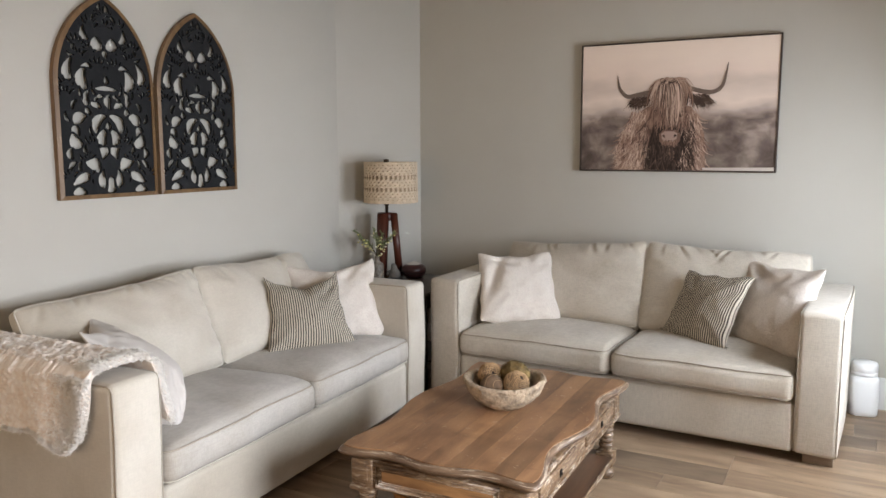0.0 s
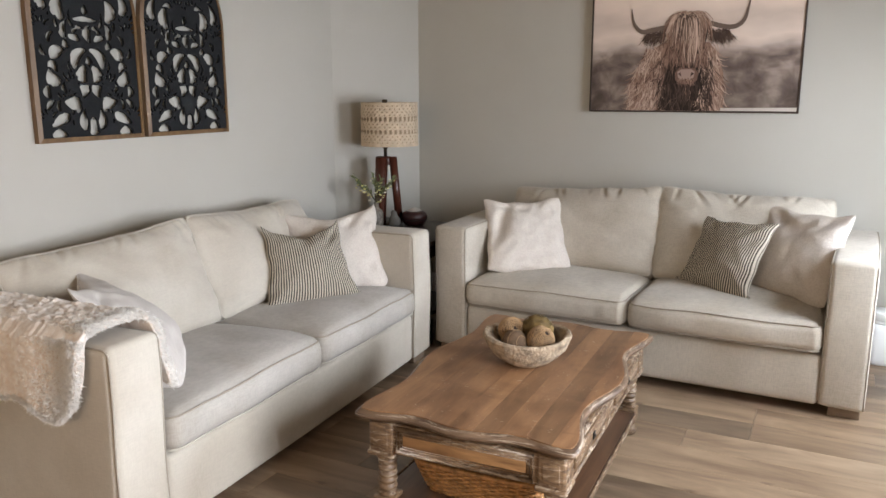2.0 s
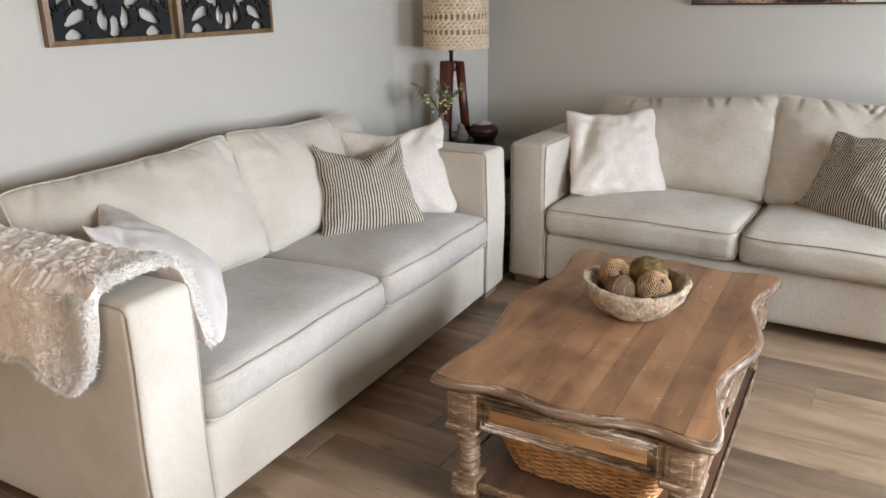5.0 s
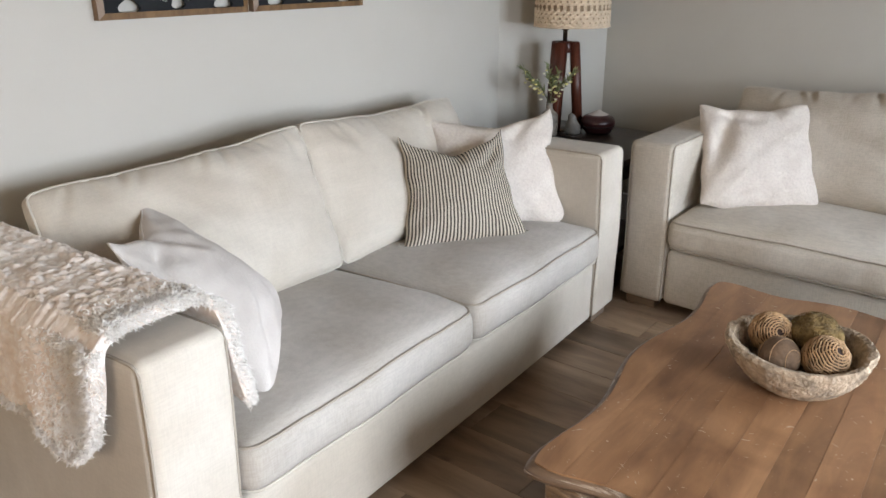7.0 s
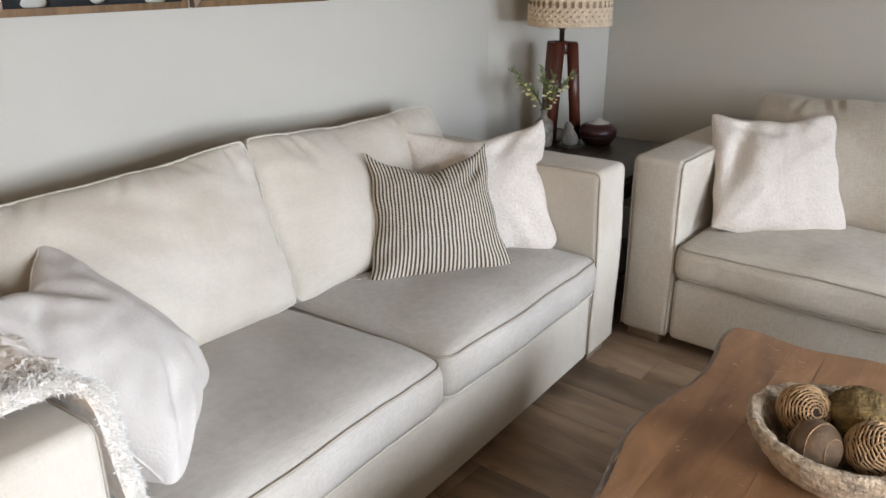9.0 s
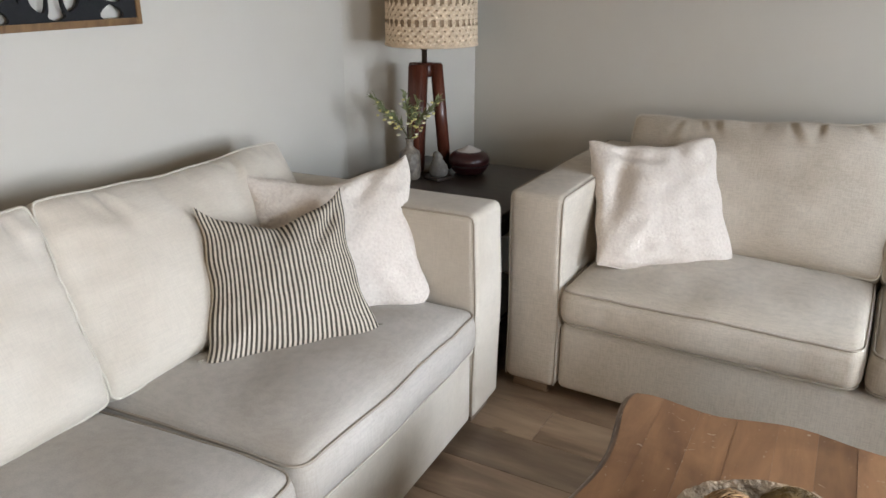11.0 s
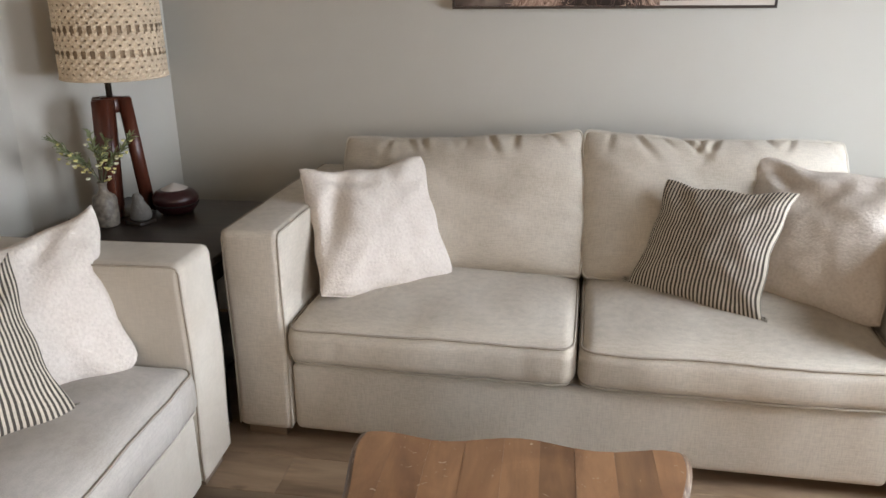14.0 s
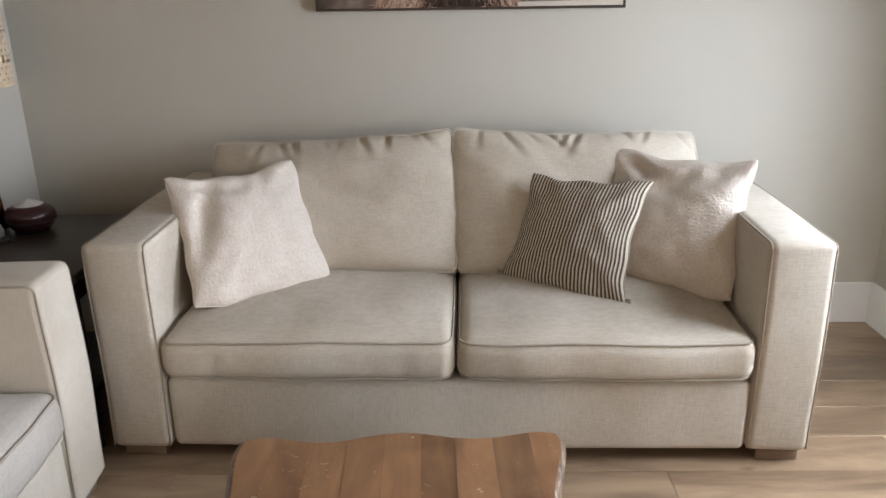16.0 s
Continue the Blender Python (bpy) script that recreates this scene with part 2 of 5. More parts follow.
for nm, outline in (("baseboard_north", [(CORNER_X, NORTH), (CORNER_X + 0.003, NORTH - 0.016), (EAST - 0.016, NORTH - 0.016), (EAST - 0.016, NORTH)]),
                    ("baseboard_east", [(EAST, NORTH), (EAST - 0.016, NORTH), (EAST - 0.016, SOUTH), (EAST, SOUTH)]),
                    ("baseboard_west", [(WEST, BEND_Y), (WEST + 0.016, BEND_Y), (WEST + 0.016, SOUTH), (WEST, SOUTH)])):
    bm = prism(outline, 0, 0.182)
    bmesh.ops.bevel(bm, geom=[e for e in bm.edges if all(v.co.z > 0.18 for v in e.verts)], offset=0.004, segments=2, affect="EDGES")
    structure(nm, bm, M_white)


def window(name, axis, fixed, a0, a1, z0, z1):
    root = new(name)
    root["kind"] = "structure"

    def piece(u0, u1, w0, w1, d0, d1, nm, mat):
        bm = box(fixed + d0, fixed + d1, u0, u1, w0, w1, 0.003) if axis == "x" else box(u0, u1, fixed - d1, fixed - d0, w0, w1, 0.003)
        return part(nm, bm, mat, root, smooth=False)

    mid = (a0 + a1) / 2
    for u0, u1, w0, w1 in ((a0, a0 + 0.06, z0, z1), (a1 - 0.06, a1, z0, z1), (a0 + 0.06, a1 - 0.06, z0, z0 + 0.06), (a0 + 0.06, a1 - 0.06, z1 - 0.06, z1), (mid - 0.03, mid + 0.03, z0 + 0.06, z1 - 0.06)):
        piece(u0, u1, w0, w1, 0.05, 0.12, "window_frame", M_white)
    piece(a0 - 0.05, a1 + 0.05, z0 - 0.03, z0 - 0.002, -0.03, -0.001, "window_sill", M_white)
    for u0, u1 in ((a0 + 0.06, mid - 0.03), (mid + 0.03, a1 - 0.06)):
        ob = piece(u0, u1, z0 + 0.06, z1 - 0.06, 0.08, 0.086, "pane", M_glass)
        ob.visible_shadow = False


glass = Nodes("window_glass", (1, 1, 1), 0.0)
glass.b.inputs["Transmission Weight"].default_value = 1.0
glass.b.inputs["IOR"].default_value = 1.45
M_glass = glass.m
window("window_1", "x", EAST, *EAST_WINDOWS[0], WZ0, WZ1)
window("window_2", "x", EAST, *EAST_WINDOWS[1], WZ0, WZ1)
# Unseen south window, assumed behind the camera to go with the warm fill.
window("assumed_window_3", "y", SOUTH, SX0, SX1, 0.45, 2.25)
structure("ground", box(-400, 400, -400, 400, -0.6, -0.4), mottled("lawn", (0.07, 0.10, 0.04), 0.9, 0.3, 0.5, 8))

# ---- sofas ----
FOOT, BASE_TOP, SEAT_TOP, ARM_TOP = 0.045, 0.295, 0.455, 0.72


def sofa(m, W, D, label, seed, linen_material, seat_material, tops, arm_w, drop=0.0):
    """Front face on local y = 0, the back towards +y; the base stands on the floor."""
    root = thing("sofa", m, label, "sofa", "sofas of the seating corner")
    base_top, seat_top = BASE_TOP - drop, SEAT_TOP - drop
    inner = W / 2 - arm_w
    rnd = random.Random(seed)

    def wav(amp, scale, off):
        return lambda p: p + Vector((0, 0, amp * noise.noise(p * scale + Vector((off, off, 0)))))

    part("base", soft_box(2 * inner - 0.004, D - 0.06, base_top - FOOT, 0.024, 0.06, lambda p: Vector((p.x, p.y + (0.008 * math.cos(p.x * 1.6) if p.y < 0 else 0) * -1, p.z))), linen_material, root).matrix_local = pose(0, (D - 0.06) / 2 + 0.012, (base_top + FOOT) / 2)
    back = part("backrest", soft_box(2 * inner - 0.004, 0.16, ARM_TOP - BASE_TOP - 0.012, 0.03, 0.08), linen_material, root)
    back.matrix_local = pose(0, D - 0.085, (ARM_TOP + BASE_TOP) / 2 - 0.008)
    for side in (-1, 1):
        def warp(p, side=side):
            k = (p.z / (ARM_TOP - FOOT) + 0.5)
            return Vector((p.x + 0.004 * math.sin(5 * p.y + side), p.y + 0.004 * math.sin(7 * k + side), p.z + 0.005 * noise.noise(p * 5 + Vector((side * 3, seed, 0)))))
        h = ARM_TOP - FOOT
        arm = part("arm", soft_box(arm_w, D, h, 0.027, 0.05, warp), linen_material, root)
        arm.matrix_local = pose(side * (W / 2 - arm_w / 2), D / 2, FOOT + h / 2)
        for inside in (-1, 1):
            x = inside * (arm_w / 2 - 0.009)
            z = h / 2 - 0.008
            y = -D / 2 + 0.009
            line = [(x, y, -h / 2 + 0.01)] + [(x, y, -h / 2 + h * k / 12) for k in range(1, 12)] + [(x, y, z - 0.02), (x, y + 0.006, z - 0.005), (x, y + 0.02, z)] + [(x, y + (D - 0.02) * k / 14, z) for k in range(1, 15)]
            line = [warp(Vector(p)) + Vector((inside * 0.003, -0.001, 0.0005)) for p in line]
            part("piping", tube(line, 0.0034), M_piping, arm)
    for side in (-1, 1):
        for y in (0.035, D - 0.12):
            f = part("foot", box(-0.065, 0.065, 0, 0.08, 0, FOOT + 0.01, 0.004), M_foot, root)
            f.matrix_local = pose(side * (W / 2 - 0.085), y, 0)
    cw, cd, ch = inner - 0.004, 0.62, 0.140
    for side in (-1, 1):
        ph = rnd.random() * 10

        def crown(p, ph=ph, side=side):
            u, v = p.x / (cw / 2), p.y / (cd / 2)
            k = max(0, 1 - u ** 4) * max(0, 1 - v ** 4)
            up = max(0.0, p.z / (ch / 2))
            z = p.z + up * (0.034 * k + 0.012 * noise.noise(Vector((p.x * 3 + ph, p.y * 3, 0))) + 0.004 * noise.noise(Vector((p.x * 11, p.y * 7 + ph, 3))))
            front = max(0, -v) ** 6
            y = p.y - front * (0.016 * (1 - u * u) + 0.004 * math.sin(p.x * 16 + ph) + 0.0075 * noise.noise(Vector((p.x * 7 + ph, 0, 3))) * math.sin(p.x * 60 + 4 * math.sin(p.x * 6 + ph)) * (0.3 + abs(u))) * (1 - (p.z / ch * 2) ** 2 * 0.5)
            x = p.x * (1 + 0.006 * math.sin(p.y * 5 + ph))
            return Vector((x, y, z))
        cushion = part("seat_cushion", soft_box(cw, cd, ch, 0.046, 0.022, crown), seat_material, root)
        cushion.matrix_local = pose(side * (inner / 2), cd / 2 - 0.015, base_top + 0.004 + ch / 2)
        for z in (ch / 2 - 0.014, -ch / 2 + 0.014):
            part("piping", tube(round_rect(cw - 0.016, cd - 0.016, 0.044, z, 6, crown), 0.0036, True), M_cord if z < 0 and not drop else M_piping, cushion)
    bt = 0.20
    for side in (-1, 1):
        ph = rnd.random() * 10
        end, middle = tops[0 if side < 0 else 1], tops[2]
        foot_out, foot_in = Vector((side * (inner + 0.002), 0.545, SEAT_TOP - drop - 0.022)), Vector((side * -0.002, 0.540, SEAT_TOP - drop - 0.022))
        top_out, top_in = Vector(end), Vector(middle) - Vector((side * 0.002, 0, 0))
        low, high = (foot_out, foot_in) if side < 0 else (foot_in, foot_out), (top_out, top_in) if side < 0 else (top_in, top_out)
        bw, bh = (high[1] - high[0]).length, ((high[0] + high[1]) - (low[0] + low[1])).length / 2
        up = ((high[0] + high[1]) - (low[0] + low[1])).normalized()
        across = (high[1] - high[0] + low[1] - low[0]).normalized()
        back_way = across.cross(up).normalized()
        if back_way.y > 0:
            back_way.negate()
        middle_point = (high[0] + high[1] + low[0] + low[1]) / 4
        lean = math.degrees(math.atan2(up.y, up.z))
        seat_frame = pose(*middle_point, -lean, 0, 0)
        undo = seat_frame.inverted()
        folds = [(-0.86 + 1.72 * (k + rnd.uniform(0.15, 0.85)) / 10, rnd.uniform(-0.7, 0.7), rnd.uniform(0.2, 1.0), rnd.uniform(0.035, 0.10)) for k in range(10)]

        def puff(p, ph=ph, side=side, bw=bw, bh=bh, low=low, high=high, away=back_way, undo=undo, folds=folds):
            u, v = p.x / (bw / 2), p.z / (bh / 2)
            s = 1 if p.y > 0 else -1
            full = (max(0, 1 - u ** 4) * max(0, 1 - v ** 6)) ** 0.5
            k = max(0, 1 - abs(u) ** 3) * max(0, 1 - abs(v) ** 3)
            below = bh / 2 - p.z
            tuck = 0.0
            for f, slope, deep, long in folds:
                d = p.x - f * bw / 2 - slope * below
                wide = 0.0060 + 0.14 * below
                tuck -= 0.021 * deep * math.exp(-(d / wide) ** 2 - (below / long) ** 2)
                tuck += 0.009 * deep * math.exp(-((d - wide * 1.8) / wide) ** 2 - (below / long) ** 2)
            inward = -side * u
            gap = max(0.0, inward) ** 4 * (0.004 * math.sin(p.z * 40 + ph) + 0.003 * math.sin(p.z * 95 + 3 * u + ph))
            fold = 0.012 * noise.noise(Vector((p.x * 3.5 + ph, p.z * 4.5, 1))) + 0.006 * noise.noise(Vector((p.x * 9 + p.z * 6, p.z * 13 + ph, 2)))
            fold += 0.010 * math.sin(p.x * 9 + p.z * 13 * side + ph) * max(0, 1 - v * v) * (0.4 + noise.noise(Vector((p.x * 3, p.z * 3, ph))))
            y = (p.y * (0.24 + 0.76 * full) + s * 0.038 * k) * (1 - 0.36 * (1 + v) / 2)
            if s < 0:
                y -= (fold + tuck) * min(1.0, 0.25 + full) + gap
            corner = 1 - 0.016 * abs(u * v) ** 8
            u, v = u * corner * (1 + 0.006 * (1 - v * v)), v * corner
            rise = max(0, v) ** 2 * (0.010 * noise.noise(Vector((p.x * 6 + ph, 0, 5))) - 0.020 * (1 - u * u))
            a, b = (1 + u) / 2, (1 + v) / 2
            flat = (low[0] * (1 - a) + low[1] * a) * (1 - b) + (high[0] * (1 - a) + high[1] * a) * b
            return undo @ (flat + away * -y + Vector((0, 0, rise)))
        cushion = part("back_cushion", soft_box(bw, bt, bh, 0.022, 0.010, puff), linen_material, root)
        cushion.matrix_local = seat_frame

        def face(p, puff=puff):
            return puff(Vector((p.x, -bt / 2 + 0.004, p.y)))
        part("piping", tube(round_rect(bw - 0.006, bh - 0.006, 0.018, 0, 9, face), 0.0038, True), M_cord, cushion)
    return root


sofa(pose(1.829, -1.086, 0, 0, 0, -1.6), 2.155, 0.93, "beige linen two-seat sofa with piped cushions along the picture wall", 3, M_linen, M_linen, ((-0.925, 0.825, 0.848), (0.868, 0.830, 0.884), (-0.022, 0.795, 0.900)), 0.190, 0.012)
SOFA_L = pose(0.837, -2.255, 0, 0, 0, 92.6)
sofa(SOFA_L, 2.18, 0.90, "worn beige linen two-seat sofa with a throw over one arm", 8, M_soft, M_worn, ((-0.850, 0.820, 0.844), (0.935, 0.765, 0.862), (0.020, 0.730, 0.892)), 0.205)

# ---- scatter cushions ----
M_boucle = Nodes("cream_boucle", (0.70, 0.655, 0.60), 0.95, spec=0.15)
M_boucle.base(M_boucle.ramp(M_boucle.noise(110, 3), [(0.3, (0.58, 0.515, 0.455)), (0.6, (0.66, 0.595, 0.53))]))
M_boucle.bump(M_boucle.noise(120, 3), 0.8, 0.004)
M_boucle.bump(M_boucle.noise(10, 3), 0.2, 0.012)
M_boucle = M_boucle.m
M_cotton = mottled("off_white_cotton", (0.575, 0.525, 0.48), 0.9, 0.05, 9, 170, 0.6, dist=0.003)


def striped():
    n = Nodes("ticking_stripe", (0.66, 0.60, 0.50), 0.9, spec=0.15)
    wave = n.node("ShaderNodeTexWave", Scale=25.0, Distortion=0.0)
    wave.wave_type, wave.bands_direction = "BANDS", "X"
    flat = n.t.nodes.new("ShaderNodeAttribute")
    flat.attribute_name = "flat"
    n.link(flat.outputs["Vector"], wave.inputs["Vector"])
    threads = n.noise(1.0, 2, n.coords((300, 300, 60)))
    c = n.ramp(wave.outputs["Fac"], [(0.44, (0.075, 0.064, 0.054)), (0.60, (0.56, 0.495, 0.40))])
    n.base(n.mix(c, n.ramp(threads, [(0.3, (0.82, 0.82, 0.82)), (0.6, (1, 1, 1))]), 1.0, "MULTIPLY"))
    n.bump(threads, 0.3, 0.002)
    return n.m


M_stripe = striped()
M_fringe = mottled("cushion_fringe", (0.34, 0.31, 0.26), 0.9, 0.4, 60, 300, 0.3)


def outline(u, v, w, h, sag, soft, ear):
    """The edge and everything inside it: ears at the corners, a sagging top."""
    rc = 1 - soft * abs(u * v) ** 5
    x = rc * w / 2 * u * (1 - ear * (1 - v * v) * abs(u))
    z = rc * h / 2 * v * (1 - (0.04 if v < 0 else 0.06 + sag) * (1 - abs(u) ** 1.9) * abs(v))
    return x, z


def patch(corners, a, b):
    """The point at a, b (-1 to 1 across and up) between four corners: top two, then lower right and lower left."""
    tl, tr, br, bl = corners
    a, b = (1 + a) / 2, (1 + b) / 2
    return (bl * (1 - a) + br * a) * (1 - b) + (tl * (1 - a) + tr * a) * b


def pillow_bm(corners, w, h, t, sag, seed, soft, ear, dents, slump, n=60):
    """A knife-edged cushion: corners stand out as ears, sides curve in, faces bulge and crease."""
    bm = bmesh.new()
    flat = bm.verts.layers.float_vector.new("flat")
    faces = []
    for side in (-1, 1):
        grid = []
        for i in range(n + 1):
            row = []
            for j in range(n + 1):
                u, v = math.sin((2 * i / n - 1) * math.pi / 2 * 0.999), math.sin((2 * j / n - 1) * math.pi / 2 * 0.999)
                x, z = outline(u, v, w, h, sag, soft, ear)
                x += 0.0035 * math.sin(v * 9 + seed) * abs(u) ** 5
                z += 0.005 * math.sin(u * 8 + seed * 2) * abs(v) ** 5
                full = (max(0, 1 - u * u) * max(0, 1 - v * v)) ** 0.47
                y = side * t / 2 * full * (1 - slump * v)
                fold = 0.009 * noise.noise(Vector((x * 6 + seed, z * 5, side))) + 0.007 * noise.noise(Vector((x * 18, z * 22 + seed, side)))
                rad = 0.014 * math.sin(math.atan2(z, x) * 14 + seed) * (abs(u * v)) ** 1.2
                y += side * (fold + rad) * min(1, full * 1.6)
                y += 0.007 * math.sin(u * 3 + seed) * (abs(v) ** 3)
                for du, dv, angle, long, wide, deep in dents:
                    ca, sa = math.cos(radians(angle)), math.sin(radians(angle))
                    p, q = (u - du) * ca + (v - dv) * sa, -(u - du) * sa + (v - dv) * ca
                    y -= side * deep * math.exp(-(p / long) ** 2 - (q / wide) ** 2) * min(1, full * 2)
                vert = bm.verts.new(patch(corners, x / (w / 2), z / (h / 2)) + Vector((0, y, 0)))
                vert[flat] = Vector((u * w / 2, 0, v * h / 2))
                row.append(vert)
            grid.append(row)
        faces.append(grid)
        for i in range(n):
            for j in range(n):
                q = (grid[i][j], grid[i + 1][j], grid[i + 1][j + 1], grid[i][j + 1])
                bm.faces.new(q if side < 0 else q[::-1])
    bmesh.ops.remove_doubles(bm, verts=bm.verts, dist=0.0008)
    return bm


def pillow(top_left, top_right, low_right, low_left, t, material, label, seed, sag=0.0, fringe=False, soft=0.03, dents=(), ear=0.10, slump=0.17):
    """A square cushion that lies between its four corners."""
    soft, ear = (0.0, ear + 0.03) if fringe else (soft, ear)
    corners = [Vector(c) for c in (top_left, top_right, low_right, low_left)]
    tl, tr, br, bl = corners
    centre = (tl + tr + br + bl) / 4
    across = (tr - tl + br - bl).normalized()
    away = -across.cross(tl - bl + tr - br).normalized()
    up = across.cross(away)
    turn = Matrix((across, away, up)).transposed().to_4x4()
    place = Matrix.Translation(centre) @ turn
    w, h = (tr - tl + br - bl).length / 2, (tl - bl + tr - br).length / 2
    grow = 1 / (1 - soft)
    local = [place.inverted() @ (centre + (c - centre) * grow) for c in corners]
    root = thing("cushion", place, label, "cushion", "scatter cushions")
    part("cover", pillow_bm(local, w, h, t, sag, seed, soft, ear, dents, slump), material, root)
    if not fringe:
        pts = []
        for k in range(100):
            a = 2 * math.pi * (k + 0.5) / 100
            c, s = math.cos(a), math.sin(a)
            m = max(abs(c), abs(s))
            u, v = c / m, s / m
            x, z = outline(u, v, w, h, sag, soft, ear)
            x += 0.0035 * math.sin(v * 9 + seed) * abs(u) ** 5
            z += 0.005 * math.sin(u * 8 + seed * 2) * abs(v) ** 5
            pts.append(patch(local, x / (w / 2), z / (h / 2)) + Vector((0, 0.007 * math.sin(u * 3 + seed) * abs(v) ** 3, 0)))
        part("seam", tube(pts, 0.0032, True, 5), material, root)
    else:
        rnd = random.Random(seed)
        for c, sx in ((local[3], -1), (local[2], 1)):
            bm = bmesh.new()
            for k in range(26):
                q = c + Vector((-sx * 0.003, 0, 0.002 + 0.03 * k / 26))
                d = Vector((sx * rnd.uniform(0.008, 0.02), rnd.uniform(-0.008, 0.008), rnd.uniform(-0.012, 0.006)))
                tube([q, q + d * 0.5, q + d], 0.001, False, 3, bm)
            tagged(part("fringe", bm, M_fringe, root), kind="stuff")
    return root


TICKING = "square black and cream ticking stripe cushion on the sofa"
pillow((0.885, -0.680, 0.812), (1.250, -0.430, 0.822), (1.398, -0.622, 0.435), (1.022, -0.925, 0.462), 0.17, M_boucle, "square cream boucle cushion slouched against the sofa arm", 1.3, 0.10, soft=0.06, dents=((-0.62, 0.30, 72, 0.55, 0.16, 0.042), (-0.45, 0.75, -20, 0.4, 0.12, 0.02), (-0.2, -0.7, 10, 0.5, 0.10, 0.014)))
pillow((2.104, -0.520, 0.788), (2.475, -0.713, 0.804), (2.365, -0.905, 0.440), (1.985, -0.615, 0.432), 0.14, M_stripe, TICKING, 4.1, 0.05, True, dents=((-0.2, 0.8, 10, 0.5, 0.10, 0.012),))
pillow((2.405, -0.370, 0.846), (2.793, -0.725, 0.862), (2.704, -0.870, 0.445), (2.330, -0.560, 0.440), 0.17, M_boucle, "square cream boucle cushion resting on the sofa arm", 6.2, 0.10, soft=0.06, dents=((0.2, 0.55, 35, 0.6, 0.14, 0.02), (-0.5, 0.75, -30, 0.4, 0.12, 0.02)))
pillow((0.238, -1.898, 0.806), (0.440, -1.533, 0.800), (0.672, -1.690, 0.456), (0.390, -2.063, 0.446), 0.15, M_stripe, TICKING, 2.4, 0.34, True, dents=((0.0, 0.85, 90, 0.4, 0.16, 0.028), (0.7, 0.6, 55, 0.4, 0.09, 0.014)))
pillow((0.155, -1.632, 0.828), (0.480, -1.242, 0.833), (0.655, -1.417, 0.455), (0.340, -1.770, 0.450), 0.17, M_boucle, "square cream boucle cushion tucked behind the striped one", 8.8, 0.30, soft=0.10, ear=0.17, dents=((0.35, 0.6, 60, 0.5, 0.13, 0.02),))
pillow((0.180, -2.895, 0.788), (0.478, -3.150, 0.805), (0.763, -2.985, 0.446), (0.475, -2.715, 0.458), 0.22, M_cotton, "square off-white cotton cushion slumped beside the throw", 5.5, 0.24, soft=0.06, ear=0.10, slump=0.50, dents=((0.05, 0.75, 80, 0.45, 0.12, 0.03), (0.75, 0.5, -35, 0.35, 0.09, 0.02), (0.6, -0.75, -45, 0.4, 0.10, 0.02)))

# ---- coffee table ----
M_board = wood("table_boards", (0.195, 0.096, 0.046), (0.385, 0.205, 0.098), 0.42, (7, 1.3, 7), 2.2, 0.36, 0.15, specks=34, knots=4.5, warp=0.5)
M_carved = wood("table_limed_wood", (0.060, 0.032, 0.017), (0.24, 0.145, 0.075), 0.5, (4, 4, 14), 5, 0.1, 0.5, (0.52, 0.43, 0.33), wear_grain=(0.7, 0.7, 3.4))
M_rim = wood("table_rim_wood", (0.055, 0.030, 0.017), (0.21, 0.13, 0.078), 0.42, (2, 2, 22), 4, 0.1, 0.5, (0.48, 0.39, 0.30), wear_grain=(0.45, 0.45, 7), warp=0.4)
M_panel = wood("table_panel_wood", (0.15, 0.070, 0.026), (0.38, 0.20, 0.080), 0.5, (0.9, 8, 8), 3, 0.1, 0.3)
M_shelf = wood("table_shelf_wood", (0.055, 0.028, 0.015), (0.13, 0.066, 0.035), 0.35, (7, 0.9, 7), 2.5, 0.1, 0.2)
M_iron = mottled("blackened_iron", (0.03, 0.026, 0.023), 0.45, 0.2, 30, 120, 0.1, metal=0.8)
TW, TL, TZ = 0.775, 1.275, 0.438


def rim(u, v, grow=0.0):
    """The serpentine outline: u, v in -1..1 over the top."""
    wave = 0.028 * math.cos(2 * math.pi * v) if u > 0 else 0.020 * math.cos(2 * math.pi * v) + 0.010 + 0.012 * math.cos(math.pi * v / 2)
    side = TW / 2 + grow - 0.035 + wave
    end = TL / 2 + grow - 0.035 + 0.016 * math.cos(2 * math.pi * u)
    return u * side, v * end


def rim_loop(grow, z, n=40):
    pts = []
    for a, b in (((-1, -1), (1, -1)), ((1, -1), (1, 1)), ((1, 1), (-1, 1)), ((-1, 1), (-1, -1))):
        for k in range(n):
            u, v = a[0] + (b[0] - a[0]) * k / n, a[1] + (b[1] - a[1]) * k / n
            pts.append((u, v))
    out = []
    for u, v in pts:
        m = max(abs(u), abs(v))
        soft = 1 - 0.045 * (abs(u * v) ** 10)
        x, y = rim(u, v, grow)
        out.append(Vector((x * soft, y * (1 - 0.025 * abs(u * v) ** 10), z)))
    return out


def loft(loops, caps=True):
    bm = bmesh.new()
    rings = [[bm.verts.new(p) for p in loop] for loop in loops]
    n = len(rings[0])
    for q, w in zip(rings, rings[1:]):
        for k in range(n):
            bm.faces.new((q[k], q[(k + 1) % n], w[(k + 1) % n], w[k]))
    if caps:
        bm.faces.new(rings[0][::-1])
        bm.faces.new(rings[-1])
    return bm


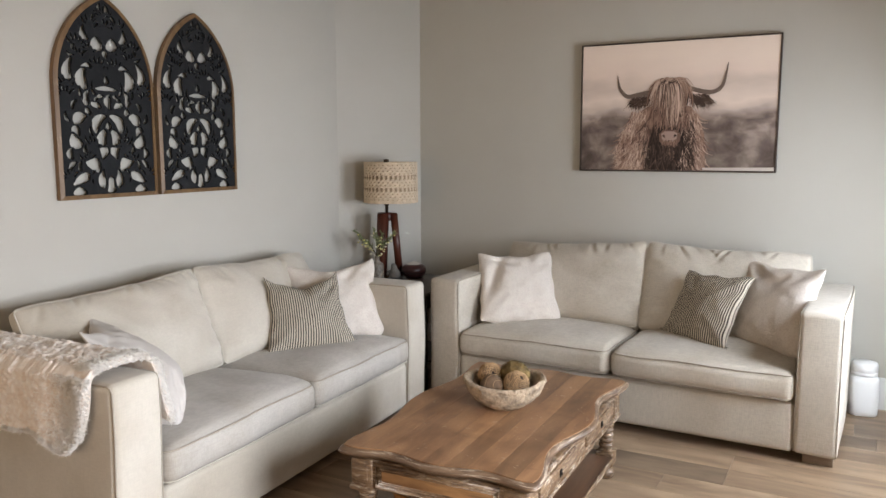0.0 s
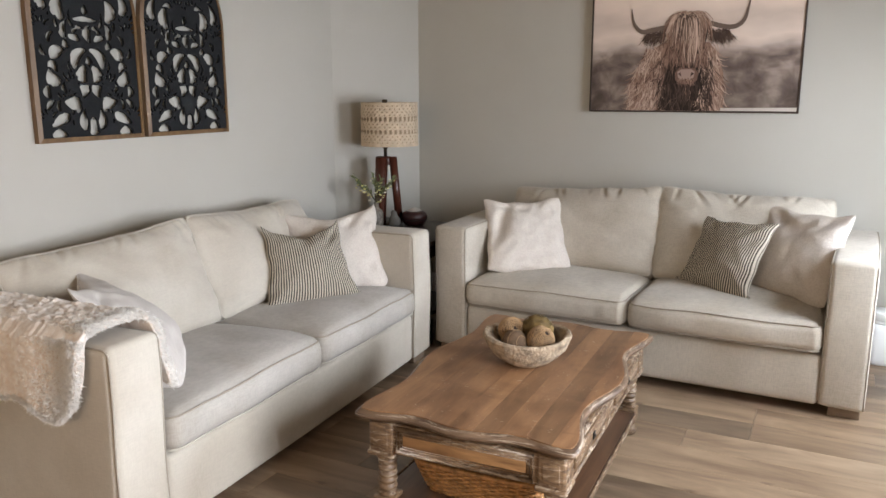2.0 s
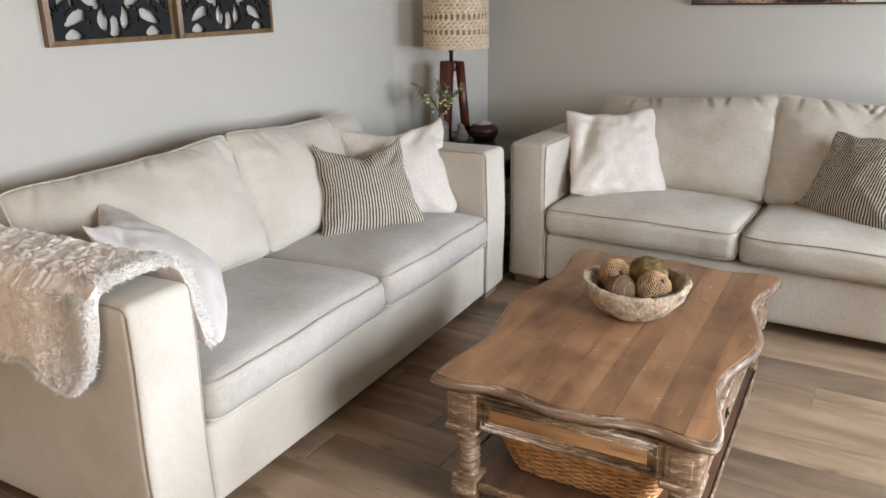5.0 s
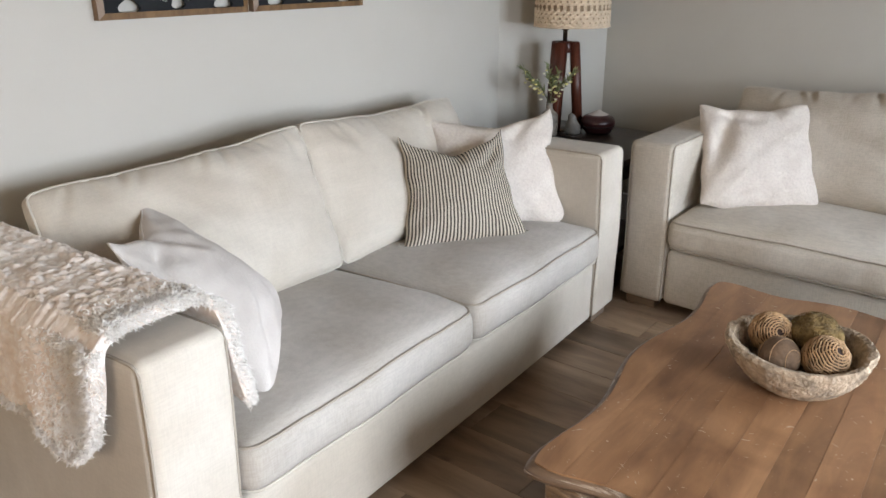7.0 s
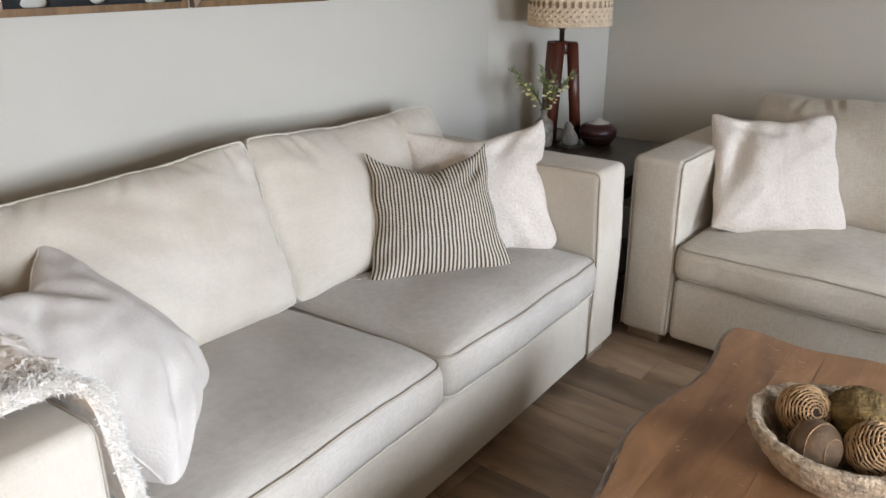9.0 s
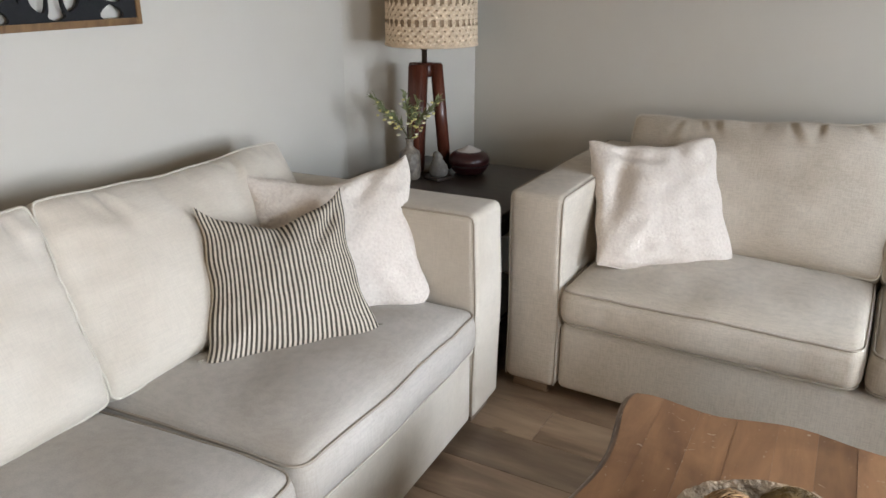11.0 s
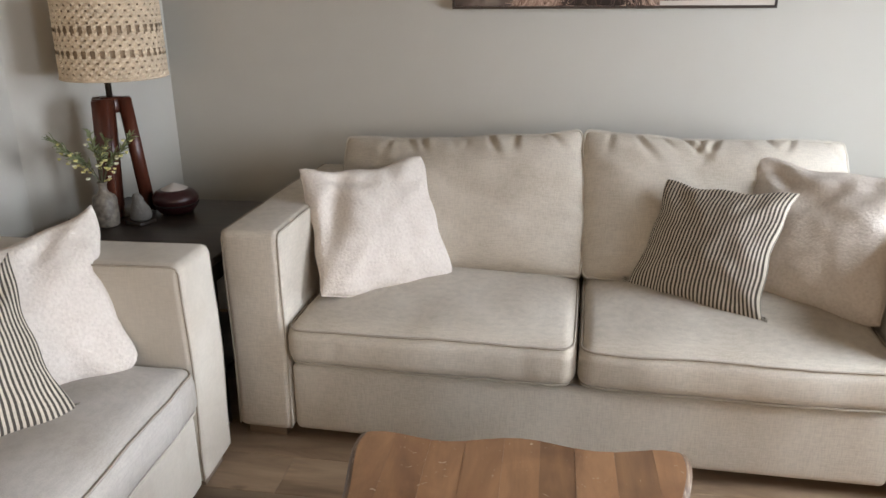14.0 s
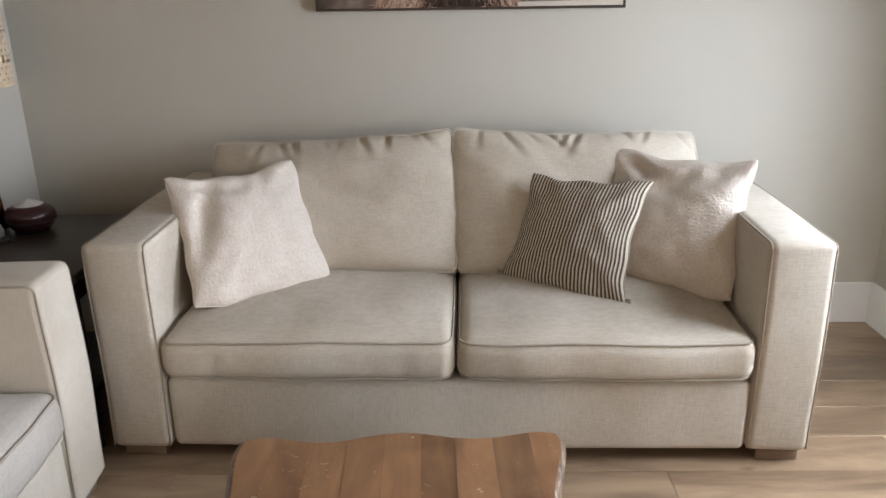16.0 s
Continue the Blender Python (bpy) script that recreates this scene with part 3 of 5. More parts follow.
def coffee_table(m):
    root = thing("coffee_table", m, "farmhouse coffee table with worn plank top and limed turned legs", "table")
    top = part("tabletop", loft([rim_loop(-0.05, TZ - 0.050), rim_loop(-0.03, TZ - 0.046), rim_loop(-0.022, TZ - 0.036), rim_loop(-0.006, TZ - 0.030), rim_loop(0.0, TZ - 0.022), rim_loop(0.0, TZ - 0.014), rim_loop(-0.010, TZ - 0.006), rim_loop(-0.016, TZ - 0.004)]), M_rim, root, "moulded serpentine tabletop rim in worn brown wood")
    cuts = [-0.42, -0.285, -0.20, -0.12, -0.035, 0.045, 0.12, 0.205, 0.29, 0.42]
    for i, (a, b) in enumerate(zip(cuts, cuts[1:])):
        bm = bmesh.new()
        g = 0.00015
        rows = []
        ny = 60
        for k in range(ny + 1):
            v = -1 + 2 * k / ny
            limit = rim(1, v, -0.016)[0] * (1 - 0.045 * abs(v) ** 10)
            low = -rim(-1, v, -0.016)[0] * (1 - 0.045 * abs(v) ** 10)
            lo_x, hi_x = max(a + g, -low), min(b - g, limit)
            row = []
            for x in (lo_x, (lo_x + hi_x) / 2, hi_x):
                u = max(-1, min(1, x / (limit if x > 0 else low)))
                y = rim(u, v, -0.016)[1] * (1 - 0.025 * abs(u * v) ** 10)
                row.append(Vector((x, y, TZ - 0.0005 + 0.0004 * math.sin(i * 2.3))))
            rows.append(row)
        hi = [[bm.verts.new(p) for p in row] for row in rows]
        lo = [[bm.verts.new(p - Vector((0, 0, 0.006))) for p in row] for row in rows]
        for k in range(ny):
            for j in range(2):
                bm.faces.new((hi[k][j], hi[k][j + 1], hi[k + 1][j + 1], hi[k + 1][j]))
            bm.faces.new((hi[k][0], hi[k + 1][0], lo[k + 1][0], lo[k][0]))
            bm.faces.new((hi[k][2], lo[k][2], lo[k + 1][2], hi[k + 1][2]))
        for k in (0, ny):
            bm.faces.new((hi[k][0], hi[k][1], lo[k][1], lo[k][0]))
            bm.faces.new((hi[k][1], hi[k][2], lo[k][2], lo[k][1]))
        part("board", bm, M_board, top, smooth=False)
    ax, ay = TW / 2 - 0.100, TL / 2 - 0.105
    LOW = TZ - 0.165
    for sx in (-1, 1):
        bm = box(-0.011, 0.011, -ay + 0.042, ay - 0.042, LOW + 0.006, TZ - 0.047, 0.002)
        tube([(sx * 0.012, -ay + 0.043, LOW + 0.014), (sx * 0.012, ay - 0.043, LOW + 0.014)], 0.009, False, 8, bm)
        tube([(sx * 0.012, -ay + 0.043, TZ - 0.056), (sx * 0.012, ay - 0.043, TZ - 0.056)], 0.007, False, 8, bm)
        s = part("side_apron", bm, M_carved, root)
        s.matrix_local = pose(sx * (ax + 0.026), 0, 0)
        for c in (-0.5, 0.5):
            d = part("panel", box(-0.006, 0.006, -0.20, 0.20, TZ - 0.128, TZ - 0.070, 0.004), M_carved, s, "carved side panel with a keyhole plate")
            d.matrix_local = pose(sx * 0.014, c * ay, 0)
    for sy in (-1, 1):
        s = part("end_apron", box(-ax + 0.035, ax - 0.035, -0.011, 0.011, TZ - 0.15, TZ - 0.047, 0.002), M_carved, root)
        s.matrix_local = pose(0, sy * (ay + 0.026), 0)
        d = part("panel", box(-ax + 0.078, ax - 0.078, -0.004, 0.004, TZ - 0.128, TZ - 0.068, 0.003), M_panel, s, "bare orange-brown wood panel in a carved frame")
        d.matrix_local = pose(0, sy * 0.010, 0)
        frame_bm = bmesh.new()
        x1, z0, z1 = ax - 0.058, TZ - 0.138, TZ - 0.058
        for off, r in ((0, 0.008), (0.011, 0.0045), (0.019, 0.003)):
            tube([(-x1 + off, sy * 0.013, z0 + off), (x1 - off, sy * 0.013, z0 + off), (x1 - off, sy * 0.013, z1 - off), (-x1 + off, sy * 0.013, z1 - off)], r, True, 8, frame_bm)
        part("moulding", frame_bm, M_carved, s)
    for sx in (-1, 1):
        for sy in (-1, 1):
            block = box(-0.045, 0.045, -0.045, 0.045, LOW + 0.01, TZ - 0.047, 0.010)
            box(-0.051, 0.051, -0.051, 0.051, LOW, LOW + 0.018, 0.008, bm=block)
            for qx, qy, wx, wy in ((sx, 0, 0.002, 0.026), (0, sy, 0.026, 0.002)):
                box(qx * 0.046 - wx, qx * 0.046 + wx, qy * 0.046 - wy, qy * 0.046 + wy, LOW + 0.034, TZ - 0.068, 0.002, bm=block)
            z = LOW
            profile = [(0.0, 0.0), (0.022, 0.0), (0.036, 0.008), (0.041, 0.022), (0.036, 0.038), (0.022, 0.046), (0.020, 0.052), (0.034, 0.056), (0.036, 0.062)]
            lathe(profile, 24, block)
            box(-0.038, 0.038, -0.038, 0.038, 0.062, 0.125, 0.006, bm=block)
            up = [(0.030, 0.125), (0.034, 0.132), (0.024, 0.142)]
            zz = 0.142
            while zz < z - 0.035:
                up += [(0.025, zz), (0.031, zz + 0.006), (0.033, zz + 0.012), (0.031, zz + 0.018), (0.025, zz + 0.022)]
                zz += 0.023
            up += [(0.030, z - 0.02), (0.038, z - 0.012), (0.036, z - 0.004), (0.036, z)]
            lathe(up, 24, block)
            leg = part("leg", block, M_carved, root)
            leg.matrix_local = pose(sx * ax, sy * ay, 0)
    for sx in (-1, 1):
        plate = box(-0.002, 0.002, -0.011, 0.011, TZ - 0.112, TZ - 0.086, 0.0018)
        tube([(0.0025 * sx, 0, TZ - 0.104), (0.0025 * sx, 0, TZ - 0.095)], 0.0035, False, 8, plate)
        for c in (-0.5, 0.5):
            part("keyhole_plate", plate.copy(), M_iron, root, "small blackened metal keyhole plate").matrix_local = pose(sx * (ax + 0.049), c * ay, 0)
        part("shelf_edge", box(-0.004, 0.004, -ay + 0.04, ay - 0.04, 0.088, 0.1145, 0.003), M_carved, root).matrix_local = pose(sx * (ax + 0.0395), 0, 0)
    for sy in (-1, 1):
        part("shelf_edge", box(-ax + 0.04, ax - 0.04, -0.004, 0.004, 0.088, 0.1145, 0.003), M_carved, root).matrix_local = pose(0, sy * (ay + 0.0245), 0)
    part("shelf", box(-ax - 0.035, ax + 0.035, -ay - 0.02, ay + 0.02, 0.090, 0.112, 0.005), M_shelf, root, "lower shelf of dark brown wood")
    return root


TABLE = pose(1.720, -2.205, 0, 0, 0, 1.6)
coffee_table(TABLE)

# ---- wicker basket ----
M_wicker = mottled("honey_wicker", (0.42, 0.205, 0.070), 0.5, 0.45, 45, 120, 0.3)


def basket(m, w, d, h):
    root = thing("wicker_basket", m, "shallow honey-brown wicker basket on the lower table shelf", "basket")
    n = 52

    def at(k, z, out=0.0):
        a = 2 * math.pi * k / n
        c, s = math.cos(a), math.sin(a)
        m_ = (abs(c) ** 6 + abs(s) ** 6) ** (1 / 6)
        g = 1 + 0.22 * z / h
        return Vector((c / m_ * (w / 2 * g + out), s / m_ * (d / 2 * g + out), z))
    weave = bmesh.new()
    rows = 13
    for r in range(rows):
        z = 0.008 + (h - 0.016) * r / (rows - 1)
        tube([at(k / 2, z, 0.0035 * (1 if (k // 2 + r) % 2 else -1)) for k in range(2 * n)], h / rows * 0.50, True, 5, weave)
    part("weave", weave, M_wicker, root)
    posts = bmesh.new()
    for k in range(0, n, 2):
        tube([at(k, 0), at(k, h)], 0.003, False, 5, posts)
    part("stakes", posts, M_wicker, root)
    part("rim", tube([at(k, h) for k in range(n)], 0.009, True, 8), M_wicker, root)
    part("bottom", loft([[at(k, 0.001) for k in range(n)], [at(k, 0.006) for k in range(n)]]), M_wicker, root)


basket(TABLE @ pose(0.0, -0.26, 0.113), 0.40, 0.38, 0.120)

# ---- bowl with balls ----
M_clay = mottled("whitewashed_papier", (0.42, 0.315, 0.215), 0.9, 0.42, 30, 90, 1.0, dist=0.012)
M_vine = mottled("pale_vine", (0.41, 0.25, 0.125), 0.75, 0.35, 40, 200, 0.3)
M_core = mottled("dark_ball_core", (0.035, 0.018, 0.010), 0.9, 0.2, 20, 90, 0.3)
M_moss = mottled("dried_moss", (0.20, 0.125, 0.040), 0.95, 0.45, 30, 160, 0.8, dist=0.01)
M_husk = mottled("brown_husk", (0.15, 0.090, 0.050), 0.85, 0.25, 25, 120, 0.6)
BOWL = Vector((1.712, -2.160, TZ + 0.001))
root = thing("bowl", Matrix.Translation(BOWL), "rough whitewashed paper-pulp bowl on the coffee table", "bowl")
outer = [(0.0, 0.0), (0.055, 0.0), (0.082, 0.006), (0.118, 0.028), (0.146, 0.058), (0.160, 0.088), (0.164, 0.102), (0.158, 0.110), (0.144, 0.107), (0.136, 0.092), (0.114, 0.056), (0.082, 0.030), (0.0, 0.022)]
dense_outer = [(a[0] + (b[0] - a[0]) * k / 4, a[1] + (b[1] - a[1]) * k / 4) for a, b in zip(outer, outer[1:]) for k in range(4)] + [outer[-1]]
bm = lathe([(r * 1.01, z * 1.05) for r, z in dense_outer], 110)
for v in bm.verts:
    r = math.hypot(v.co.x, v.co.y)
    if r > 0.07:
        a = math.atan2(v.co.y, v.co.x)
        k = noise.noise(v.co * 75) * 0.0045 + noise.noise(v.co * 28) * 0.004
        v.co.x += math.cos(a) * k
        v.co.y += math.sin(a) * k
        v.co.z += (r / 0.158) * (0.006 * math.sin(a * 2 + 0.6) + 0.003 * noise.noise(Vector((math.cos(a) * 4, math.sin(a) * 4, 0))))
part("body", bm, M_clay, root)


def sphere(r, centre=(0, 0, 0), lump=0.0, freq=20.0, n=3, bm=None):
    own = bmesh.new()
    bmesh.ops.create_icosphere(own, subdivisions=n, radius=r)
    for v in own.verts:
        k = 1 + lump * noise.noise(v.co * freq + Vector(centre) * 9)
        v.co = v.co * k + Vector(centre)
    if bm is None:
        return own
    me = bpy.data.meshes.new("join")
    own.to_mesh(me)
    own.free()
    bm.from_mesh(me)
    bpy.data.meshes.remove(me)
    return bm


def coil(r, turns, wobble, seed):
    pts = []
    steps = turns * 22
    for k in range(steps + 1):
        f = k / steps
        ph = math.pi * (0.04 + 0.92 * f)
        a = 2 * math.pi * turns * f
        rr = r + 0.0012 * math.sin(a * 6.5) * wobble
        pts.append(Vector((rr * math.sin(ph) * math.cos(a), rr * math.sin(ph) * math.sin(a), rr * math.cos(ph) + wobble * 0.0026 * math.sin(ph) * math.sin(a * 7 + f * 9))))
    return pts


def ball(kind, off, r, turn):
    label = {"vine": "woven pale vine ball lying in the paper-pulp bowl", "moss": "dried olive-brown moss ball lying in the paper-pulp bowl", "husk": "smooth brown husk ball lying in the paper-pulp bowl"}[kind]
    b = thing("decorative_ball", Matrix.Translation(BOWL + Vector(off)) @ pose(0, 0, 0, *turn), label, "decorative ball", "balls in the bowl")
    if kind == "vine":
        part("core", sphere(r - 0.003), M_core, b)
        part("winding", tube(coil(r - 0.001, 21, 1.0, 0), 0.0021, False, 5), M_vine, b)
        bm = bmesh.new()
        for k in range(14):
            a = math.pi * 2 * k / 14
            tube([Vector((r * math.sin(p) * math.cos(a + 0.7 * p), r * math.sin(p) * math.sin(a + 0.7 * p), r * math.cos(p))) for p in [0.25 + 0.24 * q for q in range(12)]], 0.0012, False, 4, bm)
        tagged(part("winding", bm, M_vine, b), kind="stuff")
    elif kind == "moss":
        part("body", sphere(r, lump=0.16, freq=38, n=4), M_moss, b)
        rnd = random.Random(3)
        bm = bmesh.new()
        for k in range(700):
            d = Vector((rnd.gauss(0, 1), rnd.gauss(0, 1), rnd.gauss(0, 1))).normalized()
            t = d.cross(Vector((rnd.gauss(0, 1), rnd.gauss(0, 1), rnd.gauss(0, 1)))).normalized()
            p = d * r * 0.98
            tube([p, p + d * 0.005 + t * 0.004, p + d * 0.004 + t * rnd.uniform(0.008, 0.014)], 0.0006, False, 3, bm)
        tagged(part("moss", bm, M_moss, b), kind="stuff")
    else:
        part("body", sphere(r, lump=0.03, freq=20), M_husk, b)
        part("winding", tube(coil(r, 4, 0.2, 0), 0.0009, False, 4), M_vine, b)


ball("vine", (-0.070, 0.020, 0.108), 0.050, (60, 20, 30))
ball("moss", (0.020, 0.055, 0.106), 0.060, (0, 0, 0))
ball("vine", (0.066, -0.032, 0.104), 0.051, (20, 40, 0))
ball("husk", (-0.025, -0.062, 0.090), 0.048, (30, 70, 10))

# ---- side table and what stands on it ----
M_espresso = wood("espresso_wood", (0.018, 0.012, 0.009), (0.045, 0.032, 0.025), 0.38, (1, 7, 7), 4, 0.1, 0.1)
ST = 0.612
root = thing("side_table", pose(0.37, -0.70, 0, 0, 0, 0), "square dark espresso wooden side table in the corner between the sofas", "table")
part("tabletop", box(-0.335, 0.335, -0.34, 0.335, ST - 0.028, ST, 0.004), M_espresso, root)
part("apron", box(-0.30, 0.30, -0.30, 0.30, ST - 0.11, ST - 0.028, 0.002), M_espresso, root)
for sx in (-1, 1):
    for sy in (-1, 1):
        part("leg", box(-0.025, 0.025, -0.025, 0.025, 0, ST - 0.03, 0.003), M_espresso, root).matrix_local = pose(sx * 0.29, sy * 0.29, 0)
part("shelf", box(-0.27, 0.27, -0.27, 0.27, 0.14, 0.16, 0.003), M_espresso, root)

M_mahogany = wood("mahogany", (0.045, 0.012, 0.007), (0.12, 0.033, 0.017), 0.32, (7, 7, 0.9), 4, 0.15, 0.1)
M_bronze = mottled("aged_bronze", (0.10, 0.075, 0.055), 0.4, 0.2, 20, 90, 0.1, metal=0.9)
M_straw = mottled("woven_straw", (0.62, 0.49, 0.35), 0.85, 0.14, 30, 220, 0.4)
M_lining = mottled("shade_lining", (0.33, 0.24, 0.155), 0.9, 0.1)
lamp = thing("table_lamp", pose(0.160, -0.582, ST), "mahogany tripod table lamp with a woven straw drum shade", "lamp")
for k, a in enumerate((32, 270, 152)):
    d = Vector((math.cos(radians(a)), math.sin(radians(a)), 0))
    side = Vector((-d.y, d.x, 0))
    bm = bmesh.new()
    lo, hi = d * 0.082, d * 0.046 + Vector((0, 0, 0.425))
    vs = []
    for c, ws in ((lo, 0.031), (hi, 0.033)):
        for sa, sb in ((-1, -1), (1, -1), (1, 1), (-1, 1)):
            vs.append(bm.verts.new(c + side * sa * ws + d * sb * 0.024 + Vector((0, 0, 0.006 if ws < 0.032 else 0))))
    for q in ((0, 1, 2, 3), (4, 5, 6, 7), (0, 1, 5, 4), (1, 2, 6, 5), (2, 3, 7, 6), (3, 0, 4, 7)):
        bm.faces.new([vs[j] for j in q])
    bmesh.ops.bevel(bm, geom=bm.edges[:], offset=0.004, segments=2, affect="EDGES")
    part("leg", bm, M_mahogany, lamp)
part("foot_ring", lathe([(0.0, 0.0), (0.074, 0.0), (0.076, 0.006), (0.070, 0.012), (0.0, 0.014)], 32), M_bronze, lamp)
part("hub", lathe([(0.0, 0.375), (0.034, 0.375), (0.040, 0.385), (0.040, 0.420), (0.034, 0.428), (0.0, 0.428)], 24), M_mahogany, lamp)
part("neck", lathe([(0.0, 0.425), (0.011, 0.425), (0.011, 0.475), (0.018, 0.482), (0.018, 0.505), (0.008, 0.512), (0.0, 0.512)], 20), M_bronze, lamp)
bm = tube([(0.030 * math.sin(p), 0, 0.60 - 0.11 * math.cos(p)) for p in [math.pi * q / 16 for q in range(17)]], 0.0022, False, 6)
tube([(-0.030 * math.sin(p), 0, 0.60 - 0.11 * math.cos(p)) for p in [math.pi * q / 16 for q in range(17)]], 0.0022, False, 6, bm)
part("harp", bm, M_bronze, lamp)
part("bulb", sphere(0.028, (0, 0, 0.58), n=3), mottled("frosted_bulb", (0.8, 0.79, 0.76), 0.3, 0.02), lamp)
S0, S1, SR = 0.500, 0.758, 0.178
shade = part("shade", lathe([(SR - 0.006, S0 + 0.002), (SR - 0.010, S1 - 0.002), (SR - 0.0112, S1 - 0.002), (SR - 0.0072, S0 + 0.002)], 64), M_lining, lamp, "woven straw drum shade with two bands of open loops")
weave = bmesh.new()
cols, rows = 144, 42
grid = []
for j in range(rows + 1):
    z = S0 + (S1 - S0) * j / rows
    ring = []
    for k in range(cols):
        a = 2 * math.pi * k / cols
        r = SR - 0.004 * j / rows + (0.0022 if (k // 2 + j // 2) % 2 else -0.0010)
        ring.append(weave.verts.new((r * math.cos(a), r * math.sin(a), z)))
    grid.append(ring)
for j in range(rows):
    hole_row = j in (12, 13, 14, 15, 25, 26, 27, 28)
    for k in range(cols):
        if hole_row and k % 4 < 2:
            continue
        if not hole_row and j % 3 == 0 and (k + 2 * (j // 3)) % 4 == 0 and 0 < j < rows - 1:
            continue
        q = (k + 1) % cols
        weave.faces.new((grid[j][k], grid[j][q], grid[j + 1][q], grid[j + 1][k]))
part("weave", weave, M_straw, shade, smooth=False)
low_rim = tube([(SR * math.cos(2 * math.pi * k / 64), SR * math.sin(2 * math.pi * k / 64), S0) for k in range(64)], 0.0045, True, 6)
part("rim", low_rim, M_straw, shade)
part("rim", tube([((SR - 0.004) * math.cos(2 * math.pi * k / 64), (SR - 0.004) * math.sin(2 * math.pi * k / 64), S1) for k in range(64)], 0.0045, True, 6), M_straw, shade)
shade.matrix_local = pose(0.024, 0.015, 0)
bm = bmesh.new()
for k in range(3):
    a = 2 * math.pi * k / 3
    tube([(0, 0, S1 - 0.045), ((SR - 0.008) * math.cos(a), (SR - 0.008) * math.sin(a), S1 - 0.008)], 0.0018, False, 5, bm)
part("spider", bm, M_bronze, shade)
part("finial", box(-0.013, 0.013, -0.013, 0.013, S1 - 0.05, S1 + 0.022, 0.002), M_bronze, lamp)
cord = [(-0.05, -0.03, 0.004), (-0.085, -0.07, 0.004), (-0.11, -0.10, 0.004), (-0.15, -0.13, 0.003), (-0.153, -0.14, -0.02), (-0.155, -0.145, -0.12)]
part("cord", tube(cord, 0.0028, False, 6), M_dark, lamp)

M_vase = Nodes("taupe_glazed_vase", (0.26, 0.225, 0.19), 0.5)
M_vase.base(M_vase.ramp(M_vase.noise(45, 5), [(0.35, (0.10, 0.083, 0.066)), (0.65, (0.25, 0.215, 0.175))]))
M_vase = M_vase.m
root = thing("bud_vase", pose(0.185, -0.742, ST), "small taupe glazed bottle vase holding sprigs on the side table", "vase")
part("body", lathe([(0.0, 0.0), (0.034, 0.0), (0.040, 0.006), (0.042, 0.03), (0.041, 0.095), (0.036, 0.108), (0.020, 0.120), (0.014, 0.130), (0.014, 0.150), (0.018, 0.156), (0.016, 0.158), (0.011, 0.152), (0.011, 0.125), (0.0, 0.12)], 32), M_vase, root)
M_leaf = mottled("grey_green_leaf", (0.19, 0.215, 0.10), 0.6, 0.3, 30, 90, 0.1)
M_stem = mottled("green_stem", (0.09, 0.085, 0.04), 0.7, 0.2)
M_bloom = mottled("yellow_blossom", (0.78, 0.72, 0.32), 0.7, 0.2, 60, 200, 0.1)
M_bloom_pale = mottled("pale_blossom", (0.86, 0.84, 0.66), 0.7, 0.15, 60, 200, 0.1)
sprig = thing("flower_sprigs", pose(0.185, -0.742, ST + 0.118), "green artificial sprigs with small yellow blossoms standing in the vase", "plant")
rnd = random.Random(12)
stems = bmesh.new()
tips = []
RIGHT, UP, BACK = Vector((0.84, 0.53, 0)), Vector((0, 0, 1)), Vector((-0.53, 0.84, 0))
for sx, h, b in ((-0.135, 0.165, 0.0), (-0.10, 0.13, -0.03), (-0.07, 0.10, 0.02), (-0.015, 0.175, 0.0), (0.01, 0.125, -0.03), (0.03, 0.15, -0.01), (0.085, 0.12, 0.0), (0.11, 0.155, 0.01), (0.055, 0.09, 0.02)):
    end = RIGHT * sx + UP * (h + 0.03) + BACK * b
    pts = [Vector((0, 0, -0.08)), Vector((0, 0, 0.03)), end * 0.45 + UP * 0.03 - RIGHT * sx * 0.08, end * 0.8 + UP * 0.012, end]
    tube(pts, 0.0016, False, 5, stems)
    tips.append((pts, end))
part("stem", stems, M_stem, sprig)


def leaf(bm, p, d, length, width):
    d = d.normalized()
    s = d.cross(Vector((rnd.uniform(-1, 1), rnd.uniform(-1, 1), 1))).normalized()
    u = s.cross(d)
    mid = [p, p + d * length * 0.35 + u * 0.003, p + d * length * 0.7 + u * 0.003, p + d * length]
    wid = [0.0008, width, width * 0.8, 0.0005]
    vs = [[bm.verts.new(c + s * w * k + u * (0.002 if k == 0 else 0)) for k in (-1, 0, 1)] for c, w in zip(mid, wid)]
    for a, b in zip(vs, vs[1:]):
        for k in range(2):
            bm.faces.new((a[k], a[k + 1], b[k + 1], b[k]))


leaves, blooms, pale = bmesh.new(), bmesh.new(), bmesh.new()
for pts, end in tips:
    for k in range(26):
        f = rnd.uniform(0.30, 1.0)
        seg = min(2, int(f * 3))
        a, b = pts[seg + 1], pts[min(4, seg + 2)]
        p = a.lerp(b, f * 3 - seg)
        d = (b - a).normalized() + Vector((rnd.gauss(0, 0.5), rnd.gauss(0, 0.5), rnd.gauss(0, 0.4)))
        leaf(leaves, p, d, rnd.uniform(0.022, 0.038), rnd.uniform(0.003, 0.0048))
    for k in range(7):
        c = end - end.normalized() * rnd.uniform(0, 0.10) + Vector((rnd.gauss(0, 0.010), rnd.gauss(0, 0.010), rnd.gauss(0, 0.008)))
        target = blooms if rnd.random() < 0.6 else pale
        for q in range(6):
            a = 2 * math.pi * q / 6
            leaf(target, c, Vector((math.cos(a), math.sin(a), 0.8)), 0.010, 0.0042)
tagged(part("leaves", leaves, M_leaf, sprig), kind="stuff")
